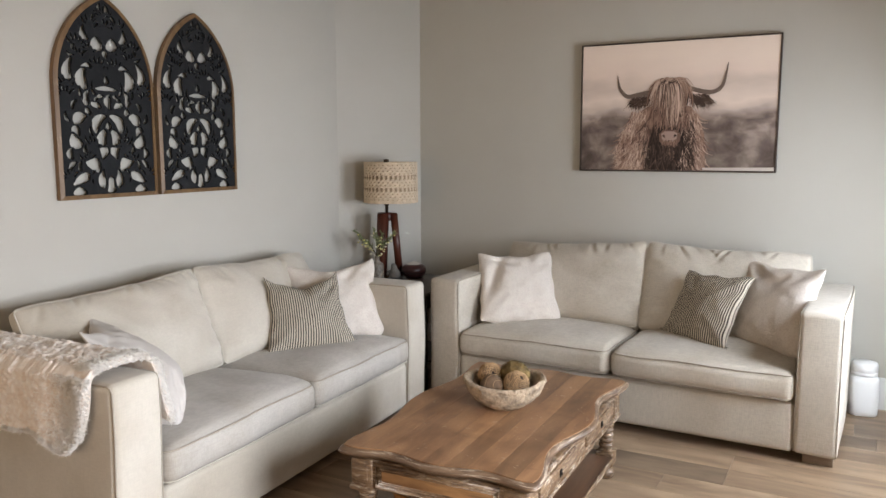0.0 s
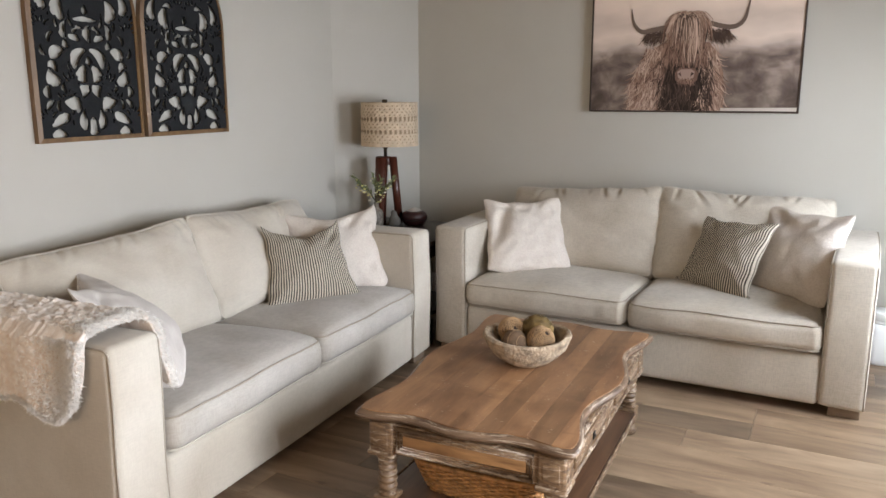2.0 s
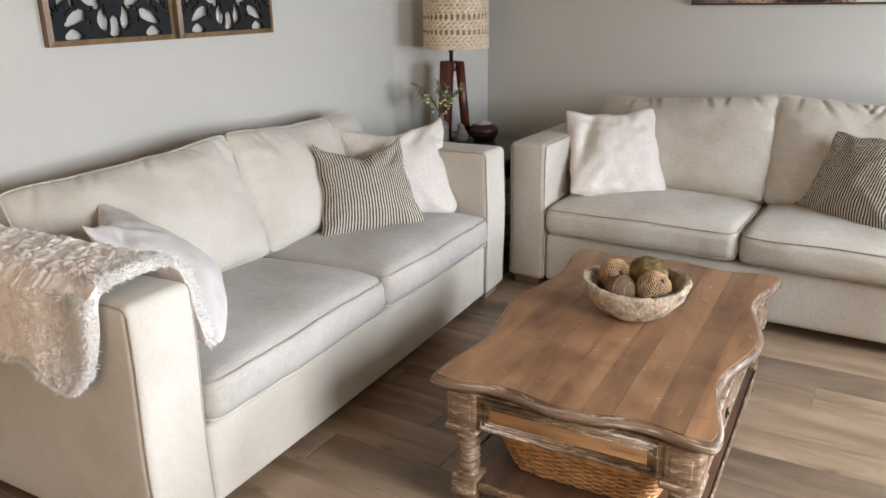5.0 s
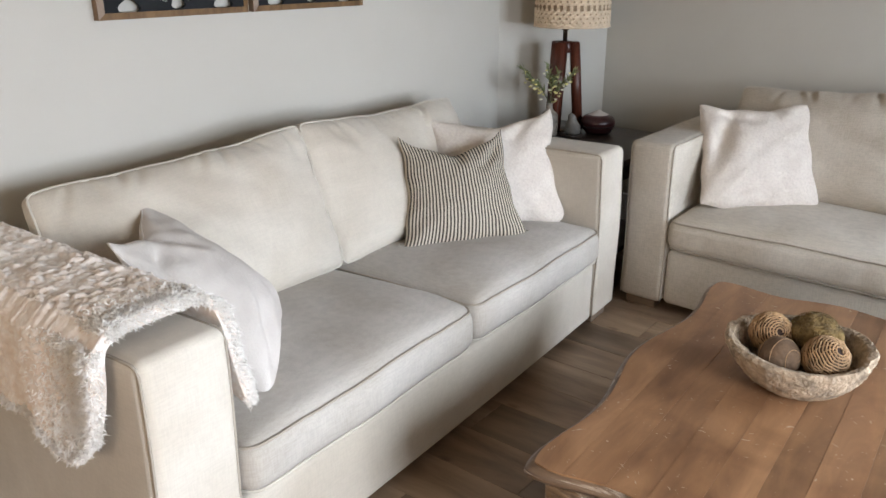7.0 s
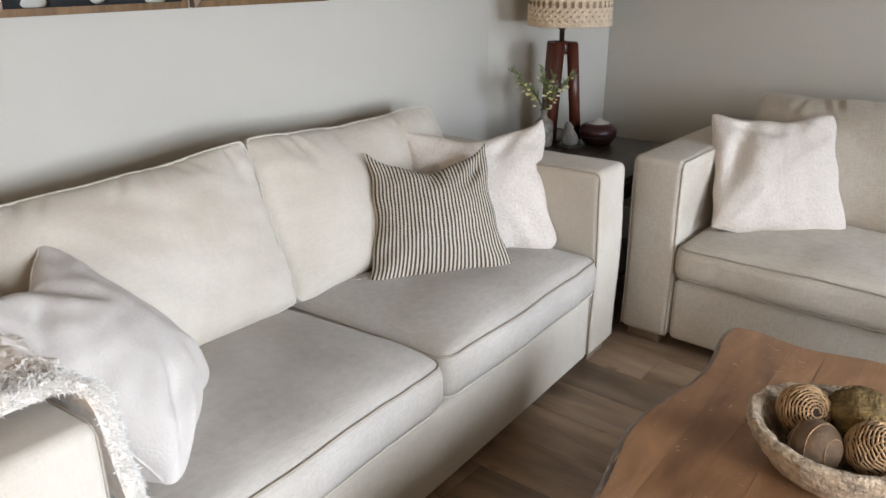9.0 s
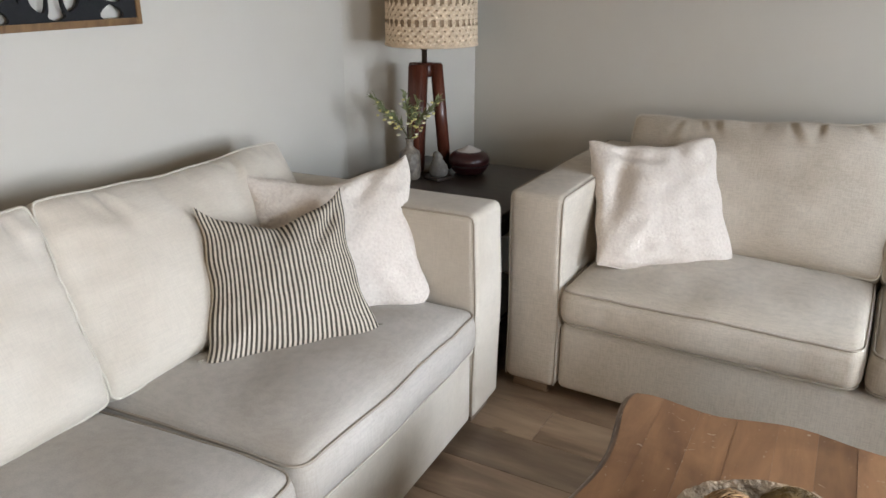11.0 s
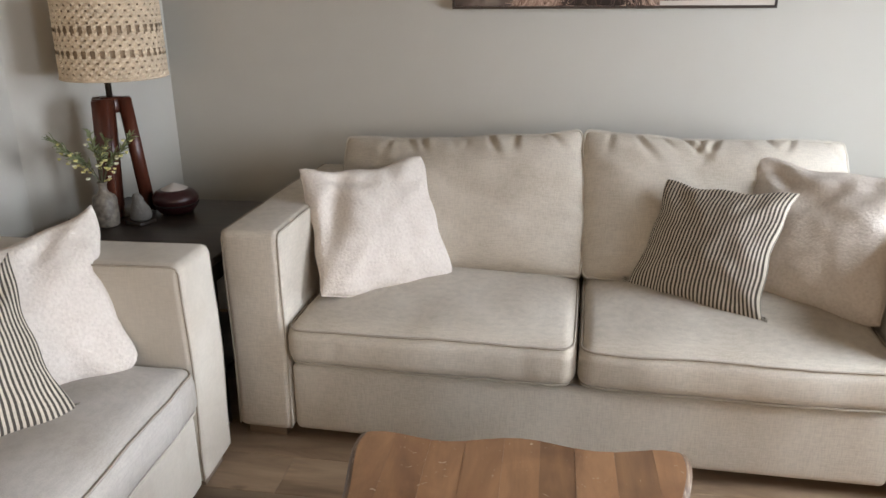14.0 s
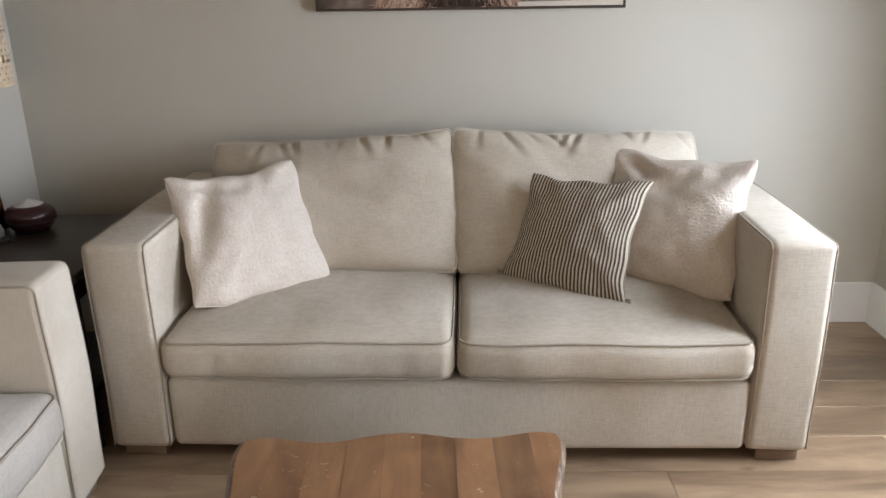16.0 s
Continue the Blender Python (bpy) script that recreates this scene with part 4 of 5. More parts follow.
tagged(part("yellow_blossoms", blooms, M_bloom, sprig), kind="stuff")
tagged(part("pale_blossoms", pale, M_bloom_pale, sprig), kind="stuff")

M_stone = mottled("carved_grey_stone", (0.16, 0.148, 0.132), 0.9, 0.22, 30, 140, 0.7)
root = thing("bird_figurine", pose(0.286, -0.700, ST, 0, 0, -20), "small grey carved stone bird on a dark square plinth", "figurine")
part("plinth", box(-0.042, 0.042, -0.036, 0.036, 0.0005, 0.014, 0.002), M_espresso, root)
bm = lathe([(0.0, 0.0145), (0.030, 0.0145), (0.039, 0.022), (0.041, 0.038), (0.036, 0.056), (0.026, 0.072), (0.020, 0.082), (0.020, 0.092), (0.016, 0.102), (0.008, 0.108), (0.0, 0.109)], 32)
for v in bm.verts:
    v.co.x += 0.006 * math.sin(v.co.z * 40)
    v.co.y *= 0.86
    if v.co.z > 0.085 and v.co.x > 0.012:
        v.co.x += 0.006
    v.co += v.co.normalized() * 0.0016 * noise.noise(v.co * 160)
part("body", bm, M_stone, root)

M_plum = Nodes("plum_wood_gloss", (0.060, 0.016, 0.016), 0.28)
M_plum.base(M_plum.ramp(M_plum.noise(4, 4, M_plum.coords((2, 2, 14))), [(0.3, (0.024, 0.007, 0.008)), (0.7, (0.052, 0.015, 0.016))]))
M_plum = M_plum.m
root = thing("aroma_diffuser", pose(0.347, -0.552, ST), "round plum-brown wood-grain aroma diffuser with a pale pointed cap", "diffuser")
part("base", lathe([(0.0, 0.0005), (0.052, 0.0005), (0.062, 0.008), (0.076, 0.026), (0.080, 0.036)], 48), M_plum, root)
part("seam_ring", lathe([(0.079, 0.0365), (0.0815, 0.0375), (0.0815, 0.0395), (0.079, 0.0405)], 48), M_dark, root)
part("body", lathe([(0.080, 0.041), (0.083, 0.050), (0.081, 0.066), (0.070, 0.082), (0.055, 0.090), (0.048, 0.0915)], 48), M_plum, root)
part("cap", lathe([(0.049, 0.091), (0.040, 0.096), (0.020, 0.104), (0.006, 0.112), (0.0, 0.113)], 40), mottled("pale_cap_plastic", (0.52, 0.48, 0.45), 0.5, 0.03), root)

# ---- canister by the wall ----
M_plastic = Nodes("white_plastic", (0.80, 0.80, 0.79), 0.35).m
root = thing("storage_canister", pose(3.004, -0.172, 0, 0, 0, 8), "tall white plastic canister on the floor beside the sofa", "canister")


def squircle(rx, z, n=40, p=3.4):
    out = []
    for k in range(n):
        a = 2 * math.pi * k / n
        c, s = math.cos(a), math.sin(a)
        m = (abs(c) ** p + abs(s) ** p) ** (1 / p)
        out.append(Vector((c / m * rx, s / m * rx, z)))
    return out


part("body", loft([squircle(0.066, 0.0), squircle(0.072, 0.006), squircle(0.074, 0.03), squircle(0.076, 0.19), squircle(0.072, 0.208), squircle(0.058, 0.222)]), M_plastic, root)
part("lid", lathe([(0.0, 0.223), (0.064, 0.223), (0.067, 0.227), (0.067, 0.240), (0.064, 0.243), (0.067, 0.246), (0.067, 0.282), (0.060, 0.292), (0.0, 0.295)], 40), M_plastic, root)

# ---- framed highland cow print ----
PX0, PX1, PZ0, PZ1 = 1.317, 2.490, 1.318, 2.107
PW, PH = PX1 - PX0, PZ1 - PZ0
M_frame = mottled("dark_walnut_frame", (0.030, 0.017, 0.012), 0.4, 0.2, 10, 90, 0.1)
art = thing("framed_print", pose((PX0 + PX1) / 2, NORTH, (PZ0 + PZ1) / 2), "sepia canvas print of a long-horned shaggy cow in a dark frame", "picture")
for nm, x0, x1, z0, z1 in (("left", -PW / 2, -PW / 2 + 0.009, -PH / 2, PH / 2), ("right", PW / 2 - 0.009, PW / 2, -PH / 2, PH / 2), ("low", -PW / 2 + 0.009, PW / 2 - 0.009, -PH / 2, -PH / 2 + 0.009), ("high", -PW / 2 + 0.009, PW / 2 - 0.009, PH / 2 - 0.009, PH / 2)):
    part("frame_rail", box(x0, x1, -0.036, -0.0005, z0, z1, 0.0015), M_frame, art, smooth=False)
cv = Nodes("print_backdrop", (0.5, 0.42, 0.36), 0.6, spec=0.25)
sep = cv.t.nodes.new("ShaderNodeSeparateXYZ")
cv.link(cv.coords(), sep.inputs[0])
band = cv.node("ShaderNodeMath")
band.operation = "MULTIPLY_ADD"
cv.link(sep.outputs[2], band.inputs[0])
band.inputs[1].default_value, band.inputs[2].default_value = 1.0 / PH, 0.5
wob = cv.node("ShaderNodeMath")
wob.operation = "MULTIPLY_ADD"
cv.link(cv.noise(4.5, 2, cv.coords((1, 1, 2.2))), wob.inputs[0])
wob.inputs[1].default_value = 0.20
cv.link(band.outputs[0], wob.inputs[2])
air = cv.ramp(wob.outputs[0], [(0.55, (0.50, 0.40, 0.34)), (0.66, (0.74, 0.61, 0.52)), (0.75, (0.62, 0.50, 0.42)), (0.86, (0.78, 0.63, 0.53)), (1.0, (0.84, 0.69, 0.58))])
bush = cv.ramp(cv.noise(8, 3, cv.coords((1, 1, 1.2)), 0.3), [(0.32, (0.10, 0.072, 0.060)), (0.50, (0.20, 0.15, 0.125)), (0.68, (0.40, 0.32, 0.27))])
low = cv.ramp(wob.outputs[0], [(0.12, (0.62, 0.60, 0.58)), (0.45, (1, 1, 1))])
cv.base(cv.mix(cv.mix(bush, low, 1.0, "MULTIPLY"), air, cv.ramp(wob.outputs[0], [(0.50, (0, 0, 0)), (0.585, (1, 1, 1))])))
part("canvas", box(-PW / 2 + 0.0095, PW / 2 - 0.0095, -0.029, -0.002, -PH / 2 + 0.0095, PH / 2 - 0.0095), cv.m, art, smooth=False)


def print_tone(name, dark, light):
    n = Nodes(name, light, 0.6, spec=0.2)
    geo = n.t.nodes.new("ShaderNodeNewGeometry")
    n.base(n.ramp(geo.outputs["Random Per Island"], [(0.0, dark), (0.55, tuple((a + b) / 2 for a, b in zip(dark, light))), (1.0, light)]))
    return n.m


T_dark = print_tone("print_dark_fur", (0.030, 0.018, 0.014), (0.10, 0.062, 0.046))
T_mid = print_tone("print_mid_fur", (0.085, 0.045, 0.032), (0.33, 0.205, 0.15))
T_light = print_tone("print_light_fur", (0.24, 0.15, 0.11), (0.60, 0.43, 0.335))

T_black = print_tone("print_black_fur", (0.018, 0.011, 0.009), (0.030, 0.019, 0.015))
T_field = print_tone("print_pale_field", (0.52, 0.46, 0.40), (0.56, 0.50, 0.44))
T_horn = print_tone("print_horn", (0.10, 0.07, 0.055), (0.16, 0.115, 0.09))
T_nose = print_tone("print_nose", (0.30, 0.20, 0.165), (0.42, 0.31, 0.26))
layer = 0


def uv(u, v):
    return Vector(((u - 0.5) * (PW - 0.02), 0, (0.5 - v) * (PH - 0.02)))


def strokes(name, items, material):
    """Flat tapered strokes: each (points in print coordinates, width)."""
    global layer
    layer += 1
    y0 = -0.0292 - 0.0005 * layer
    bm = bmesh.new()
    for k, (pts, width) in enumerate(items):
        P = [uv(*p) for p in pts]
        prev = None
        for i, p in enumerate(P):
            d = (P[min(i + 1, len(P) - 1)] - P[max(i - 1, 0)]).normalized()
            s = Vector((-d.z, 0, d.x)) * width * (1.0 - 0.85 * (i / (len(P) - 1)) ** 1.5 if width < 0.02 else 1) / 2
            q = [bm.verts.new(p + s + Vector((0, y0 - 0.0000015 * k, 0))), bm.verts.new(p - s + Vector((0, y0 - 0.0000015 * k, 0)))]
            if prev:
                bm.faces.new((prev[0], prev[1], q[1], q[0]))
            prev = q
    ob = part(name, bm, material, art, smooth=False)
    return tagged(ob, kind="stuff")


def fill(name, pts, material):
    global layer
    layer += 1
    bm = bmesh.new()
    bm.faces.new([bm.verts.new(uv(*p) + Vector((0, -0.0292 - 0.0005 * layer, 0))) for p in pts])
    bmesh.ops.triangulate(bm, faces=bm.faces[:])
    return part(name, bm, material, art, smooth=False)


rnd = random.Random(21)


def fur(box_, count, length, angle, width, bend=0.3, clip=None):
    out = []
    while len(out) < count:
        u, v = rnd.uniform(box_[0], box_[1]), rnd.uniform(box_[2], box_[3])
        if clip and not clip(u, v):
            continue
        a = radians(angle(u, v) + rnd.gauss(0, 14))
        n = 5
        pts = []
        x, y = u, v
        L = length * rnd.uniform(0.6, 1.3)
        turn = rnd.uniform(-bend, bend)
        for k in range(n):
            pts.append((x, min(0.999, y)))
            x += math.cos(a) * L / n * (PH / PW)
            y += math.sin(a) * L / n
            a += turn
        out.append((pts, width * rnd.uniform(0.6, 1.4)))
    return out


body = [(0.295, 0.56), (0.36, 0.50), (0.58, 0.50), (0.625, 0.58), (0.655, 0.72), (0.665, 0.85), (0.64, 0.999), (0.205, 0.999), (0.195, 0.86), (0.22, 0.76), (0.245, 0.68)]
fill("painted_body", body, T_mid)


def in_body(u, v):
    left = 0.20 + max(0, (0.80 - v)) * 0.30
    right = 0.655 - max(0, (0.75 - v)) * 0.16
    return left < u < right


strokes("painted_coat_shade", fur((0.19, 0.67, 0.52, 0.97), 700, 0.11, lambda u, v: 90 + (0.44 - u) * 110, 0.006, 0.35, in_body), T_mid)
strokes("painted_coat", fur((0.19, 0.67, 0.52, 0.97), 520, 0.12, lambda u, v: 90 + (0.44 - u) * 110, 0.0055, 0.4, lambda u, v: in_body(u, v) and abs(u - 0.45) > 0.09 and noise.noise(Vector((u * 14, v * 9, 2))) > -0.15), T_light)
fill("painted_chest", [(0.39, 0.62), (0.57, 0.62), (0.585, 0.80), (0.60, 0.999), (0.35, 0.999), (0.37, 0.80)], T_black)
strokes("painted_chest_fur", fur((0.34, 0.61, 0.60, 0.95), 300, 0.12, lambda u, v: 90 + (0.48 - u) * 60, 0.005, 0.2), T_dark)
strokes("painted_ear_fur", fur((0.272, 0.37, 0.405, 0.46), 160, 0.10, lambda u, v: 115, 0.004, 0.2) + fur((0.58, 0.668, 0.405, 0.46), 160, 0.10, lambda u, v: 65, 0.004, 0.2), T_dark)
for nm, pts in (("painted_horn", [(0.375, 0.385), (0.30, 0.405), (0.255, 0.415), (0.225, 0.385), (0.205, 0.33), (0.195, 0.24)]), ("painted_horn", [(0.575, 0.365), (0.65, 0.395), (0.70, 0.395), (0.735, 0.355), (0.750, 0.28), (0.762, 0.175)])):
    widths = [0.026, 0.026, 0.025, 0.021, 0.014, 0.003]
    layer += 1
    bm = bmesh.new()
    P = [uv(*p) for p in pts]
    dense, wd = [], []
    for i in range(len(P) - 1):
        for k in range(5):
            f = k / 5
            a, b = P[max(0, i - 1)], P[min(len(P) - 1, i + 2)]
            m0, m1 = (P[i + 1] - a) / 2, (b - P[i]) / 2
            h = (2 * f ** 3 - 3 * f ** 2 + 1) * P[i] + (f ** 3 - 2 * f ** 2 + f) * m0 + (-2 * f ** 3 + 3 * f ** 2) * P[i + 1] + (f ** 3 - f ** 2) * m1
            dense.append(h)
            wd.append(widths[i] * (1 - f) + widths[i + 1] * f)
    dense.append(P[-1])
    wd.append(0.001)
    prev = None
    for i, p in enumerate(dense):
        d = (dense[min(i + 1, len(dense) - 1)] - dense[max(i - 1, 0)]).normalized()
        s = Vector((-d.z, 0, d.x)) * wd[i] / 2
        q = [bm.verts.new(p + s + Vector((0, -0.0292 - 0.0005 * layer, 0))), bm.verts.new(p - s + Vector((0, -0.0292 - 0.0005 * layer, 0)))]
        if prev:
            bm.faces.new((prev[0], prev[1], q[1], q[0]))
        prev = q
    part(nm, bm, T_horn, art, smooth=False)
fill("painted_face", [(0.385, 0.42), (0.40, 0.35), (0.43, 0.30), (0.47, 0.285), (0.52, 0.30), (0.555, 0.34), (0.575, 0.42), (0.56, 0.55), (0.54, 0.70), (0.53, 0.76), (0.50, 0.80), (0.45, 0.80), (0.42, 0.76), (0.41, 0.70), (0.395, 0.55)], T_black)
strokes("painted_cheek_fur", fur((0.385, 0.565, 0.42, 0.62), 260, 0.14, lambda u, v: 90 + (0.475 - u) * 40, 0.005, 0.2), T_mid)


def lock(centre, count, spread, length, width):
    out = []
    for _ in range(count):
        side = max(-1.6, min(1.6, rnd.gauss(0, 1)))
        u, v = centre[0] + side * 0.012, centre[1] + rnd.uniform(-0.012, 0.02)
        reach = abs(side) * spread * rnd.uniform(0.7, 1.2)
        L = length * rnd.uniform(0.55, 1.1)
        pts = [(u + math.copysign(1, side) * reach * math.sin(min(1.0, q * 1.6) * math.pi / 2) + 0.006 * math.sin(q * 8 + side * 5) * q, v - 0.02 * math.sin(min(1.0, q * 2.2) * math.pi) + L * q ** 1.5 + 0.004 * math.sin(q * 9 + side)) for q in [i_ / 7 for i_ in range(8)]]
        out.append((pts, width * rnd.uniform(0.6, 1.4)))
    return out


strokes("painted_crown_hair", lock((0.475, 0.30), 190, 0.050, 0.22, 0.0075), T_mid)
strokes("painted_forelock", lock((0.478, 0.295), 60, 0.050, 0.17, 0.006) + lock((0.440, 0.31), 40, 0.022, 0.20, 0.006) + lock((0.508, 0.34), 70, 0.013, 0.30, 0.007), T_light)
strokes("painted_parting", lock((0.462, 0.31), 22, 0.040, 0.30, 0.004), T_dark)
fill("painted_snout", [(0.425, 0.72), (0.445, 0.685), (0.515, 0.685), (0.540, 0.72), (0.535, 0.775), (0.51, 0.805), (0.455, 0.805), (0.43, 0.775)], T_mid)
fill("painted_muzzle", [(0.438, 0.712), (0.455, 0.695), (0.505, 0.695), (0.522, 0.712), (0.518, 0.755), (0.50, 0.775), (0.460, 0.775), (0.442, 0.755)], T_nose)
strokes("painted_nostrils", [([(0.448, 0.722), (0.458, 0.745)], 0.017), ([(0.513, 0.722), (0.503, 0.745)], 0.017)], T_dark)
strokes("painted_chin", fur((0.44, 0.52, 0.76, 0.78), 60, 0.05, lambda u, v: 90, 0.005, 0.2), T_mid)
fill("painted_field", [(0.655, 0.978), (0.999, 0.972), (0.999, 0.999), (0.655, 0.999)], T_field)

# ---- arched wall panels ----
M_gilt = wood("light_brown_frame_wood", (0.10, 0.052, 0.020), (0.22, 0.125, 0.052), 0.45, (6, 6, 1), 4, 0.1, 0.1)
M_black = mottled("black_painted_fretwork", (0.008, 0.009, 0.011), 0.95, 0.2, 20, 120, 0.2)
AW, AZ, AH = 0.2635, 0.50, 0.905
AR = ((AH - AZ) ** 2 + AW ** 2) / (2 * AW)


def arch(inset, n=24):
    """Points round the pointed arch, counter-clockwise from the lower left."""
    w, r = AW - inset, AR - inset
    cx = AR - AW
    top = math.acos(cx / r)
    pts = [(-w, inset), (w, inset)]
    pts += [(-cx + r * math.cos(top * k / n), AZ + r * math.sin(top * k / n)) for k in range(n + 1)]
    pts += [(cx - r * math.cos(top * k / n), AZ + r * math.sin(top * k / n)) for k in range(n - 1, -1, -1)]
    return pts


PETALS = [(0, .060, .075, .060, 0), (.048, .082, .095, .048, -14), (.165, .036, .040, .070, 0), (.150, .092, .045, .105, -22), (.088, .158, .060, .090, 28), (.026, .208, .065, .052, 180),
          (.040, .272, .100, .056, 16), (.056, .348, .105, .050, 42), (0, .322, .045, .036, 0), (.150, .358, .085, .056, 48), (.168, .308, .065, .046, 20), (.178, .258, .085, .060, -24), (.205, .205, .055, .036, 10),
          (.130, .215, .070, .024, -12), (.200, .148, .060, .036, 30), (.160, .150, .060, .020, 10), (.103, .392, .045, .034, 0), (0, .432, .070, .044, 180), (.062, .420, .030, .060, 12), (.045, .455, .065, .024, 68),
          (0, .492, .022, .115, 0), (0, .530, .038, .030, 0), (.112, .448, .085, .036, 8), (.075, .480, .085, .016, -22), (.140, .470, .070, .016, -10), (.130, .535, .105, .060, 6), (.198, .560, .125, .050, 6),
          (.094, .588, .026, .070, -10), (.042, .685, .064, .070, 0), (0, .640, .042, .032, 180), (.108, .722, .075, .038, -16), (.058, .800, .075, .026, 40), (.022, .838, .055, .028, -6), (.165, .660, .050, .026, 24),
          (.175, .420, .050, .022, 35), (.215, .360, .050, .020, -20), (.098, .300, .060, .014, -10), (.098, .110, .080, .014, 24)]
STEP = 0.0036
gx = np.arange(-AW + 0.012, AW - 0.010, STEP)
gz = np.arange(0.012, AH - 0.012, STEP)
X, Z = np.meshgrid(gx, gz, indexing="ij")
field = np.full(X.shape, 1.0)
rng = random.Random(14)
slits = []
for fx, fz, tilt in ((0.120, 0.150, 10), (0.215, 0.085, -8), (0.090, 0.225, 12), (0.215, 0.440, -10), (0.205, 0.480, -15), (0.040, 0.570, 5), (0.140, 0.610, -12), (0.090, 0.640, 10), (0.145, 0.660, 0), (0.0, 0.745, 0), (0.075, 0.750, 10), (0.0, 0.790, 0)):
    for q in (-2, -1, 0, 1, 2):
        a = radians(tilt - 27 * q)
        slits.append((fx - math.sin(a) * 0.042, fz + math.cos(a) * 0.042, 0.050 + rng.uniform(-0.006, 0.006), 0.0135, math.degrees(a)))
for n_, (px, pz, ln, wd_, ang) in enumerate(PETALS + slits):
    for s in ((-1, 1) if px > 0.001 else (1,)):
        a = radians(ang * s)
        dx, dz = X - s * px, Z - pz
        lx = dx * math.cos(a) + dz * math.sin(a)
        lz = -dx * math.sin(a) + dz * math.cos(a)
        ln_, wd2 = (ln * 1.02, wd_ * 0.98) if n_ < len(PETALS) else (ln, wd_)
        narrow = wd2 / 2 * np.clip(1 - 0.40 * lz / (ln_ / 2), 0.3, 1.5)
        lx = lx + s * 0.22 * ln_ * (lz / (ln_ / 2)) ** 2 * (1 if ang else 0)
        g = np.sqrt((lx / narrow) ** 2 + (lz / (ln_ / 2)) ** 2) - 1
        if n_ >= len(PETALS):
            g = g + 0.05
        g = g * min(wd2, ln_) / 2
        near = np.minimum(field, g)
        web = np.abs(field - g) - 0.0045
        both = (field < 0.004) & (g < 0.004)
        field = np.where(both, np.maximum(near, -web), near)


def fret(thick):
    bm = bmesh.new()
    keys = {}
    cx = AR - AW
    rin = AR - 0.014

    def vert(x, z, y):
        k = (round(x * 1e5), round(z * 1e5), y)
        if k not in keys:
            keys[k] = bm.verts.new((x, y, z))
        return keys[k]

    nx, nz = field.shape
    for i in range(nx - 1):
        for j in range(nz - 1):
            xm, zm = gx[i] + STEP / 2, gz[j] + STEP / 2
            if zm > AZ and math.hypot(abs(xm) + cx, zm - AZ) > rin:
                continue
            c = [(i, j), (i + 1, j), (i + 1, j + 1), (i, j + 1)]
            f = [field[q] for q in c]
            if max(f) <= 0:
                continue
            poly, cuts_ = [], []
            for k in range(4):
                p, q = c[k], c[(k + 1) % 4]
                a, b = f[k], f[(k + 1) % 4]
                if a > 0:
                    poly.append((gx[p[0]], gz[p[1]]))
                if (a > 0) != (b > 0):
                    t = a / (a - b)
                    t = min(0.96, max(0.04, t))
                    poly.append((gx[p[0]] + (gx[q[0]] - gx[p[0]]) * t, gz[p[1]] + (gz[q[1]] - gz[p[1]]) * t))
                    cuts_.append(len(poly) - 1)
            if len(poly) < 3:
                continue
            top_ = [vert(x, z, -thick) for x, z in poly]
            try:
                bm.faces.new(top_)
            except ValueError:
                continue
            if len(cuts_) == 2:
                a, b = cuts_
                pa, pb = poly[a], poly[b]
                try:
                    bm.faces.new((vert(*pa, -thick), vert(*pb, -thick), vert(*pb, 0.0), vert(*pa, 0.0)))
                except ValueError:
                    pass
    return bm


def arch_panel(m):
    root = thing("arched_wall_panel", m, "pointed-arch wall panel with black floral fretwork in brown wooden frame", "wall decor", "pair of arched panels")
    outer_, inner_ = arch(0.0), arch(0.019)
    bm = bmesh.new()
    loops = []
    for pts, y in ((outer_, -0.0005), (outer_, -0.026), (inner_, -0.030), (inner_, -0.0005)):
        loops.append([bm.verts.new((x, y, z)) for x, z in pts])
    n = len(outer_)
    for a in range(4):
        q, w = loops[a], loops[(a + 1) % 4]
        for k in range(n):
            bm.faces.new((q[k], q[(k + 1) % n], w[(k + 1) % n], w[k]))
    part("frame", bm, M_gilt, root, smooth=False)
    f = part("fretwork", fret(0.012), M_black, root, smooth=False)
    f.matrix_local = pose(0, -0.015, 0)
    return root


first = arch_panel(pose(WEST, -2.507, 1.240, 0, 0, 90))
copy_thing(first, pose(WEST, -1.958, 1.240, 0, 0, 90))

# ---- fluffy throw on the sofa arm ----
M_plush = Nodes("cream_plush", (0.82, 0.74, 0.66), 1.0, spec=0.1)
M_plush.base(M_plush.ramp(M_plush.noise(40, 4, dist=0.6), [(0.30, (0.82, 0.72, 0.64)), (0.50, (0.89, 0.81, 0.74)), (0.70, (0.93, 0.88, 0.83))]))
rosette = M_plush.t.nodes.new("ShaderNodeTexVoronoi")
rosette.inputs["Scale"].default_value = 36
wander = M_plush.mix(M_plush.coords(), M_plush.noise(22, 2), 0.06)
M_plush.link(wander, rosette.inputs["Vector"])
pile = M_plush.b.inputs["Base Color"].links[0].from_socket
# Crease shade painted into the pile colour: darker away from each rosette's middle.
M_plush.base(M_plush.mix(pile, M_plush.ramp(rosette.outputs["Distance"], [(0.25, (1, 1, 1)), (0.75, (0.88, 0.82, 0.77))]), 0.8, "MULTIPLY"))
M_plush.bump(rosette.outputs["Distance"], -0.5, 0.012)
M_plush.bump(M_plush.noise(42, 3, dist=0.6), 0.5, 0.008)
M_plush.bump(M_plush.noise(230, 3), 0.6, 0.003)
M_plush.b.inputs["Sheen Weight"].default_value = 0.3
M_plush = M_plush.m
M_fluff = bpy.data.materials.new("white_fluff")
M_fluff.use_nodes = True
ft = M_fluff.node_tree
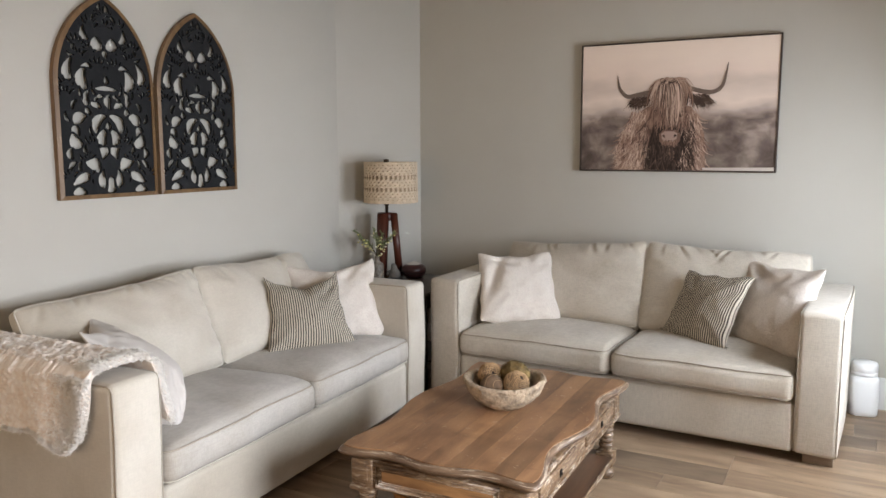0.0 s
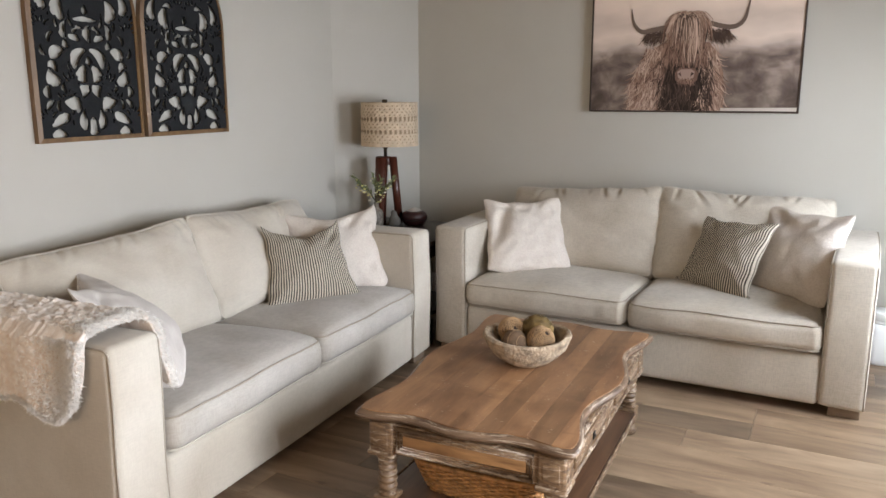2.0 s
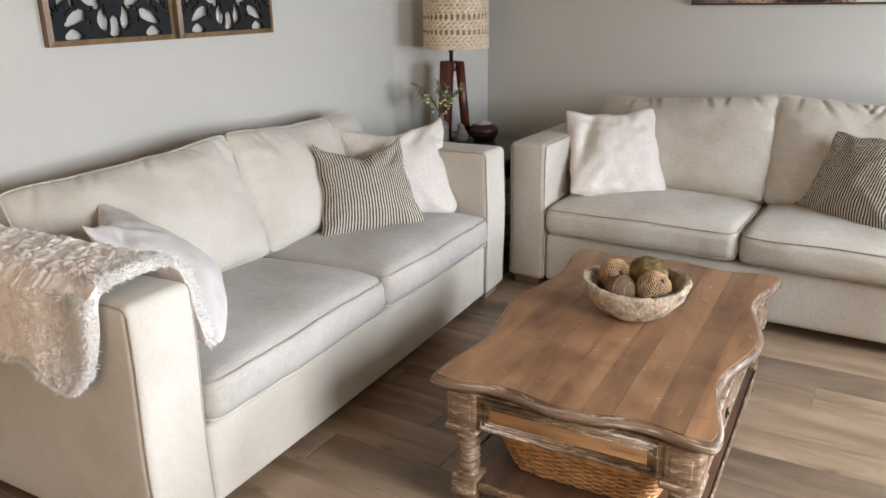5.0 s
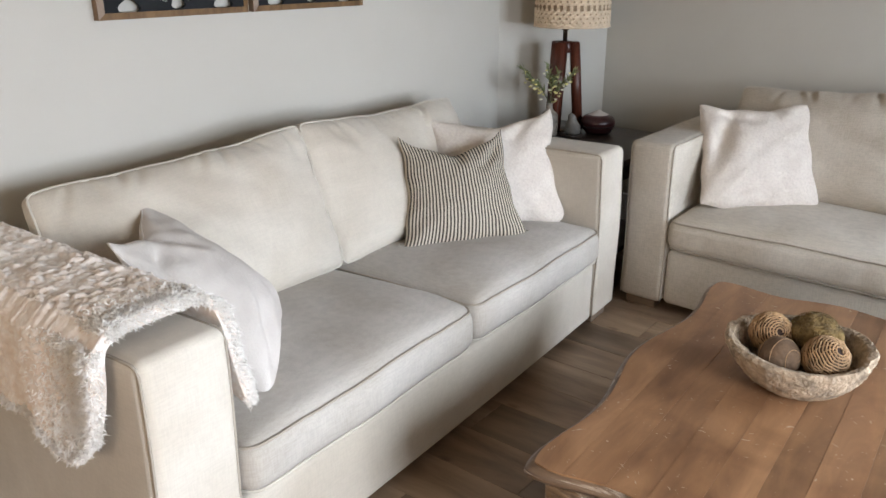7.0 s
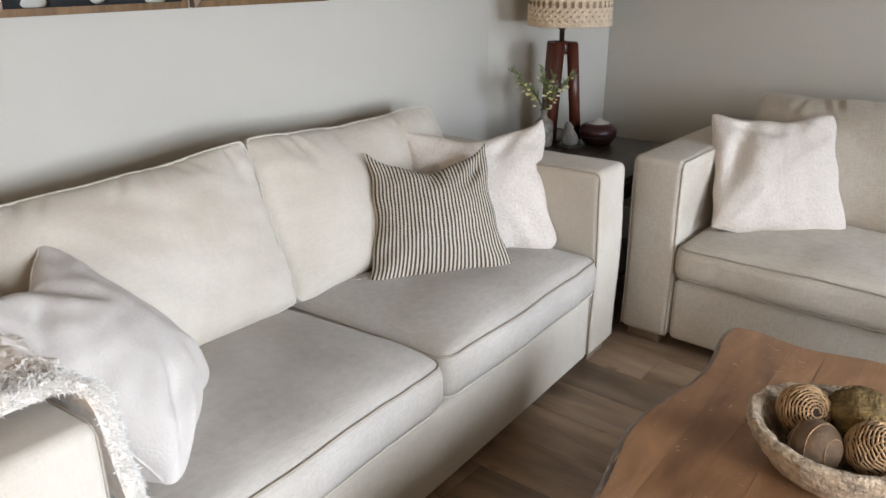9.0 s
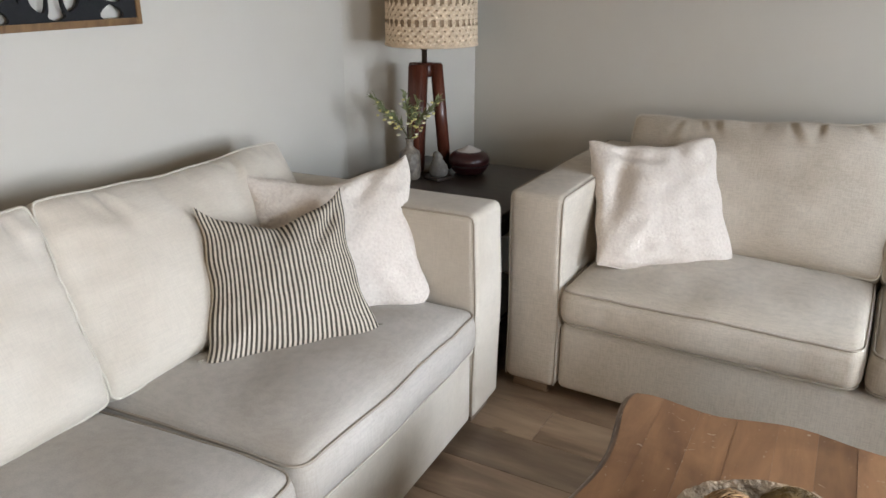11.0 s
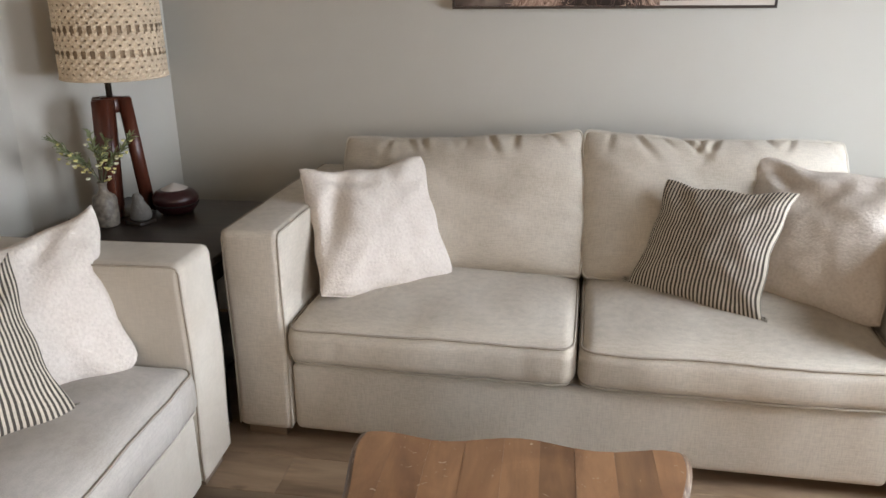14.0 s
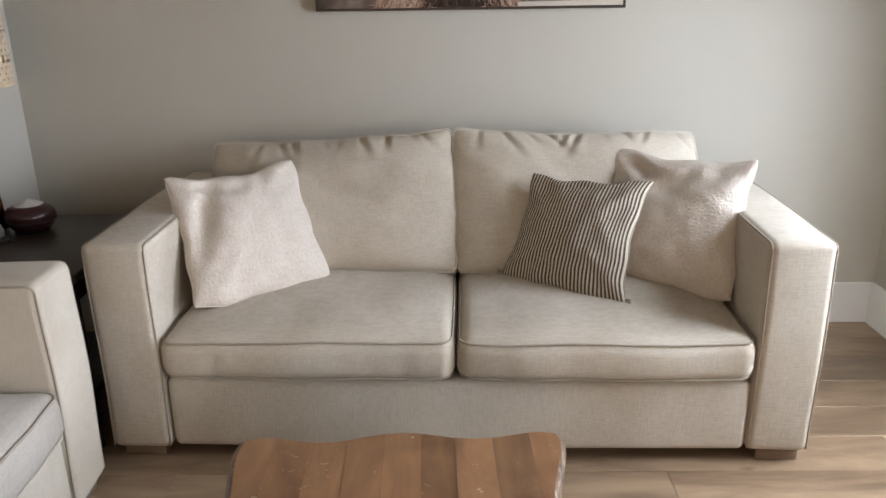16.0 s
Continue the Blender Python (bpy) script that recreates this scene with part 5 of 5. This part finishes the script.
thin = ft.nodes.new("ShaderNodeBsdfTranslucent")
thin.inputs[0].default_value = (0.97, 0.95, 0.92, 1)
ft.nodes["Principled BSDF"].inputs["Base Color"].default_value = (0.96, 0.935, 0.905, 1)
ft.nodes["Principled BSDF"].inputs["Roughness"].default_value = 1.0
blend = ft.nodes.new("ShaderNodeMixShader")
blend.inputs[0].default_value = 0.4
ft.links.new(ft.nodes["Principled BSDF"].outputs[0], blend.inputs[1])
ft.links.new(thin.outputs[0], blend.inputs[2])
ft.links.new(blend.outputs[0], ft.nodes["Material Output"].inputs[0])
throw = thing("throw_blanket", SOFA_L @ pose(-0.985, 0.42, 0.745), "fluffy cream plush throw with white fur edge over the sofa arm", "blanket")
PATHS = [(0.124, -0.215), (0.120, -0.13), (0.116, -0.03), (0.096, 0.006), (0.03, 0.009), (-0.06, 0.008), (-0.100, 0.000), (-0.119, -0.03), (-0.125, -0.11), (-0.131, -0.19), (-0.137, -0.255)]


def along(s):
    f = s * (len(PATHS) - 1)
    i = min(len(PATHS) - 2, int(f))
    k = f - i
    p0, p1, p2, p3 = (PATHS[max(0, i - 1)], PATHS[i], PATHS[i + 1], PATHS[min(len(PATHS) - 1, i + 2)])
    return [0.5 * ((2 * b) + (-a + c) * k + (2 * a - 5 * b + 4 * c - d) * k * k + (-a + 3 * b - 3 * c + d) * k ** 3) for a, b, c, d in zip(p0, p1, p2, p3)]


def throw_point(s, t, out):
    """s from the seat side over the arm to the outside, t from the front edge to the back."""
    x, z = along(s)
    if z < 0 and s < 0.3:
        z *= 0.55 + 0.45 * (1 - min(1, t * 2.5))
    if z < 0 and s > 0.6:
        z *= (0.98 - 0.18 * min(1, t * 2.2)) + 0.05 * math.sin(t * 16 + 0.4) - 0.22 * (max(0, 0.09 - t) / 0.09) ** 2
    front = -0.375 + 0.03 * math.sin(s * 3.1) - (0.055 if s < 0.3 else 0) * (0.3 - s) / 0.3
    if s > 0.62:
        front += 0.060 * (s - 0.62) / 0.38 - 0.020 * math.sin((s - 0.62) / 0.38 * math.pi)
    y = front + (0.45 - front) * t
    drape = 0.022 * noise.noise(Vector((y * 9, s * 2.2, 1.5))) * (1 if s > 0.6 or s < 0.25 else 0.35)
    lump = 0.0
    if out:
        at = Vector((x, y, z)) * 34 + 0.5 * Vector((noise.noise(Vector((x, y, z)) * 50), noise.noise(Vector((y, z, x)) * 50), 0))
        near = noise.voronoi(at)[0]
        lump = 0.012 * min(1.0, near[1] - near[0]) - 0.003 + 0.003 * noise.noise(Vector((x, y, z)) * 90)
    nx_, nz_ = (1, 0.15) if s < 0.27 else ((-1, 0.1) if s > 0.64 else (0, 1))
    k = out * (0.020 + max(-0.004, lump)) + (abs(drape) if out else 0)
    return Vector((x + nx_ * k, y, z + nz_ * k))


bm = bmesh.new()
NS, NT = 190, 200
skins = []
for out in (0, 1):
    skins.append([[bm.verts.new(throw_point(i / NS, j / NT, out)) for j in range(NT + 1)] for i in range(NS + 1)])
for g in skins:
    for i in range(NS):
        for j in range(NT):
            bm.faces.new((g[i][j], g[i + 1][j], g[i + 1][j + 1], g[i][j + 1]))
a_, b_ = skins
for i in range(NS):
    for j in (0, NT):
        bm.faces.new((a_[i][j], a_[i + 1][j], b_[i + 1][j], b_[i][j]))
for j in range(NT):
    for i in (0, NS):
        bm.faces.new((a_[i][j], a_[i][j + 1], b_[i][j + 1], b_[i][j]))
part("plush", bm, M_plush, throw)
fluff = bmesh.new()
rnd = random.Random(77)


def tuft(p, d, length, w):
    s = d.cross(Vector((rnd.gauss(0, 1), rnd.gauss(0, 1), rnd.gauss(0, 1)))).normalized()
    q = p + d * length * 0.5 + s * rnd.uniform(-0.003, 0.003)
    e = p + d * length + Vector((rnd.gauss(0, 0.003), rnd.gauss(0, 0.003), -0.003))
    a = [fluff.verts.new(p + s * w), fluff.verts.new(p - s * w), fluff.verts.new(q - s * w * 0.8), fluff.verts.new(q + s * w * 0.8), fluff.verts.new(e)]
    fluff.faces.new(a[:4])
    fluff.faces.new((a[3], a[2], a[4]))


for k in range(60000):
    s = rnd.random()
    t = abs(rnd.gauss(0, 0.085 if s > 0.64 else 0.045))
    if rnd.random() < 0.22:
        s, t = (1 - abs(rnd.gauss(0, 0.012)), rnd.uniform(0, 1)) if rnd.random() < 0.7 else (abs(rnd.gauss(0, 0.02)), rnd.uniform(0, 0.5))
    p = throw_point(s, t, 1)
    nrm = Vector((1, 0, 0.2)) if s < 0.27 else (Vector((-1, 0, 0.1)) if s > 0.64 else Vector((0, 0, 1)))
    d = (nrm * rnd.uniform(0.0, 0.6) + Vector((rnd.gauss(0, 0.35), rnd.gauss(-0.6, 0.6), rnd.gauss(0.15, 0.35)))).normalized()
    tuft(p - nrm * rnd.uniform(0.0, 0.022 if t < 0.012 else 0.003), d, rnd.uniform(0.008, 0.016), 0.0015)
tagged(part("fur_edge", fluff, M_fluff, throw, "white long-pile fur edge"), kind="stuff")

# ---- floor boards, last ----
shade_cache = {}


def plank_mesh(length, width):
    key = (round(length, 3), round(width, 3))
    if key not in shade_cache:
        bm = box(0.0005, length - 0.0005, 0.0005, width - 0.0005, -0.012, 0.0, 0.001, 1)
        me = bpy.data.meshes.new("plank")
        bm.to_mesh(me)
        bm.free()
        me.materials.append(M_floor)
        shade_cache[key] = me
    return shade_cache[key]


rnd = random.Random(5)
WIDE = 0.185
row, y = 0, NORTH + 0.02
while y > SOUTH:
    x = WEST - 0.1 - [0.3, 0.9, 0.55, 1.2, 0.1, 0.75][row % 6] - rnd.choice([0.0, 0.15])
    while x < EAST:
        length = rnd.choice([1.8, 1.5, 1.8, 1.2])
        a, b = max(x, WEST - 0.01), min(x + length, EAST + 0.01)
        if b - a > 0.05:
            ob = new("plank", plank_mesh(b - a, WIDE))
            ob.parent = floor
            ob.matrix_local = pose(a, y - WIDE, 0)
        x += length
    y -= WIDE
    row += 1
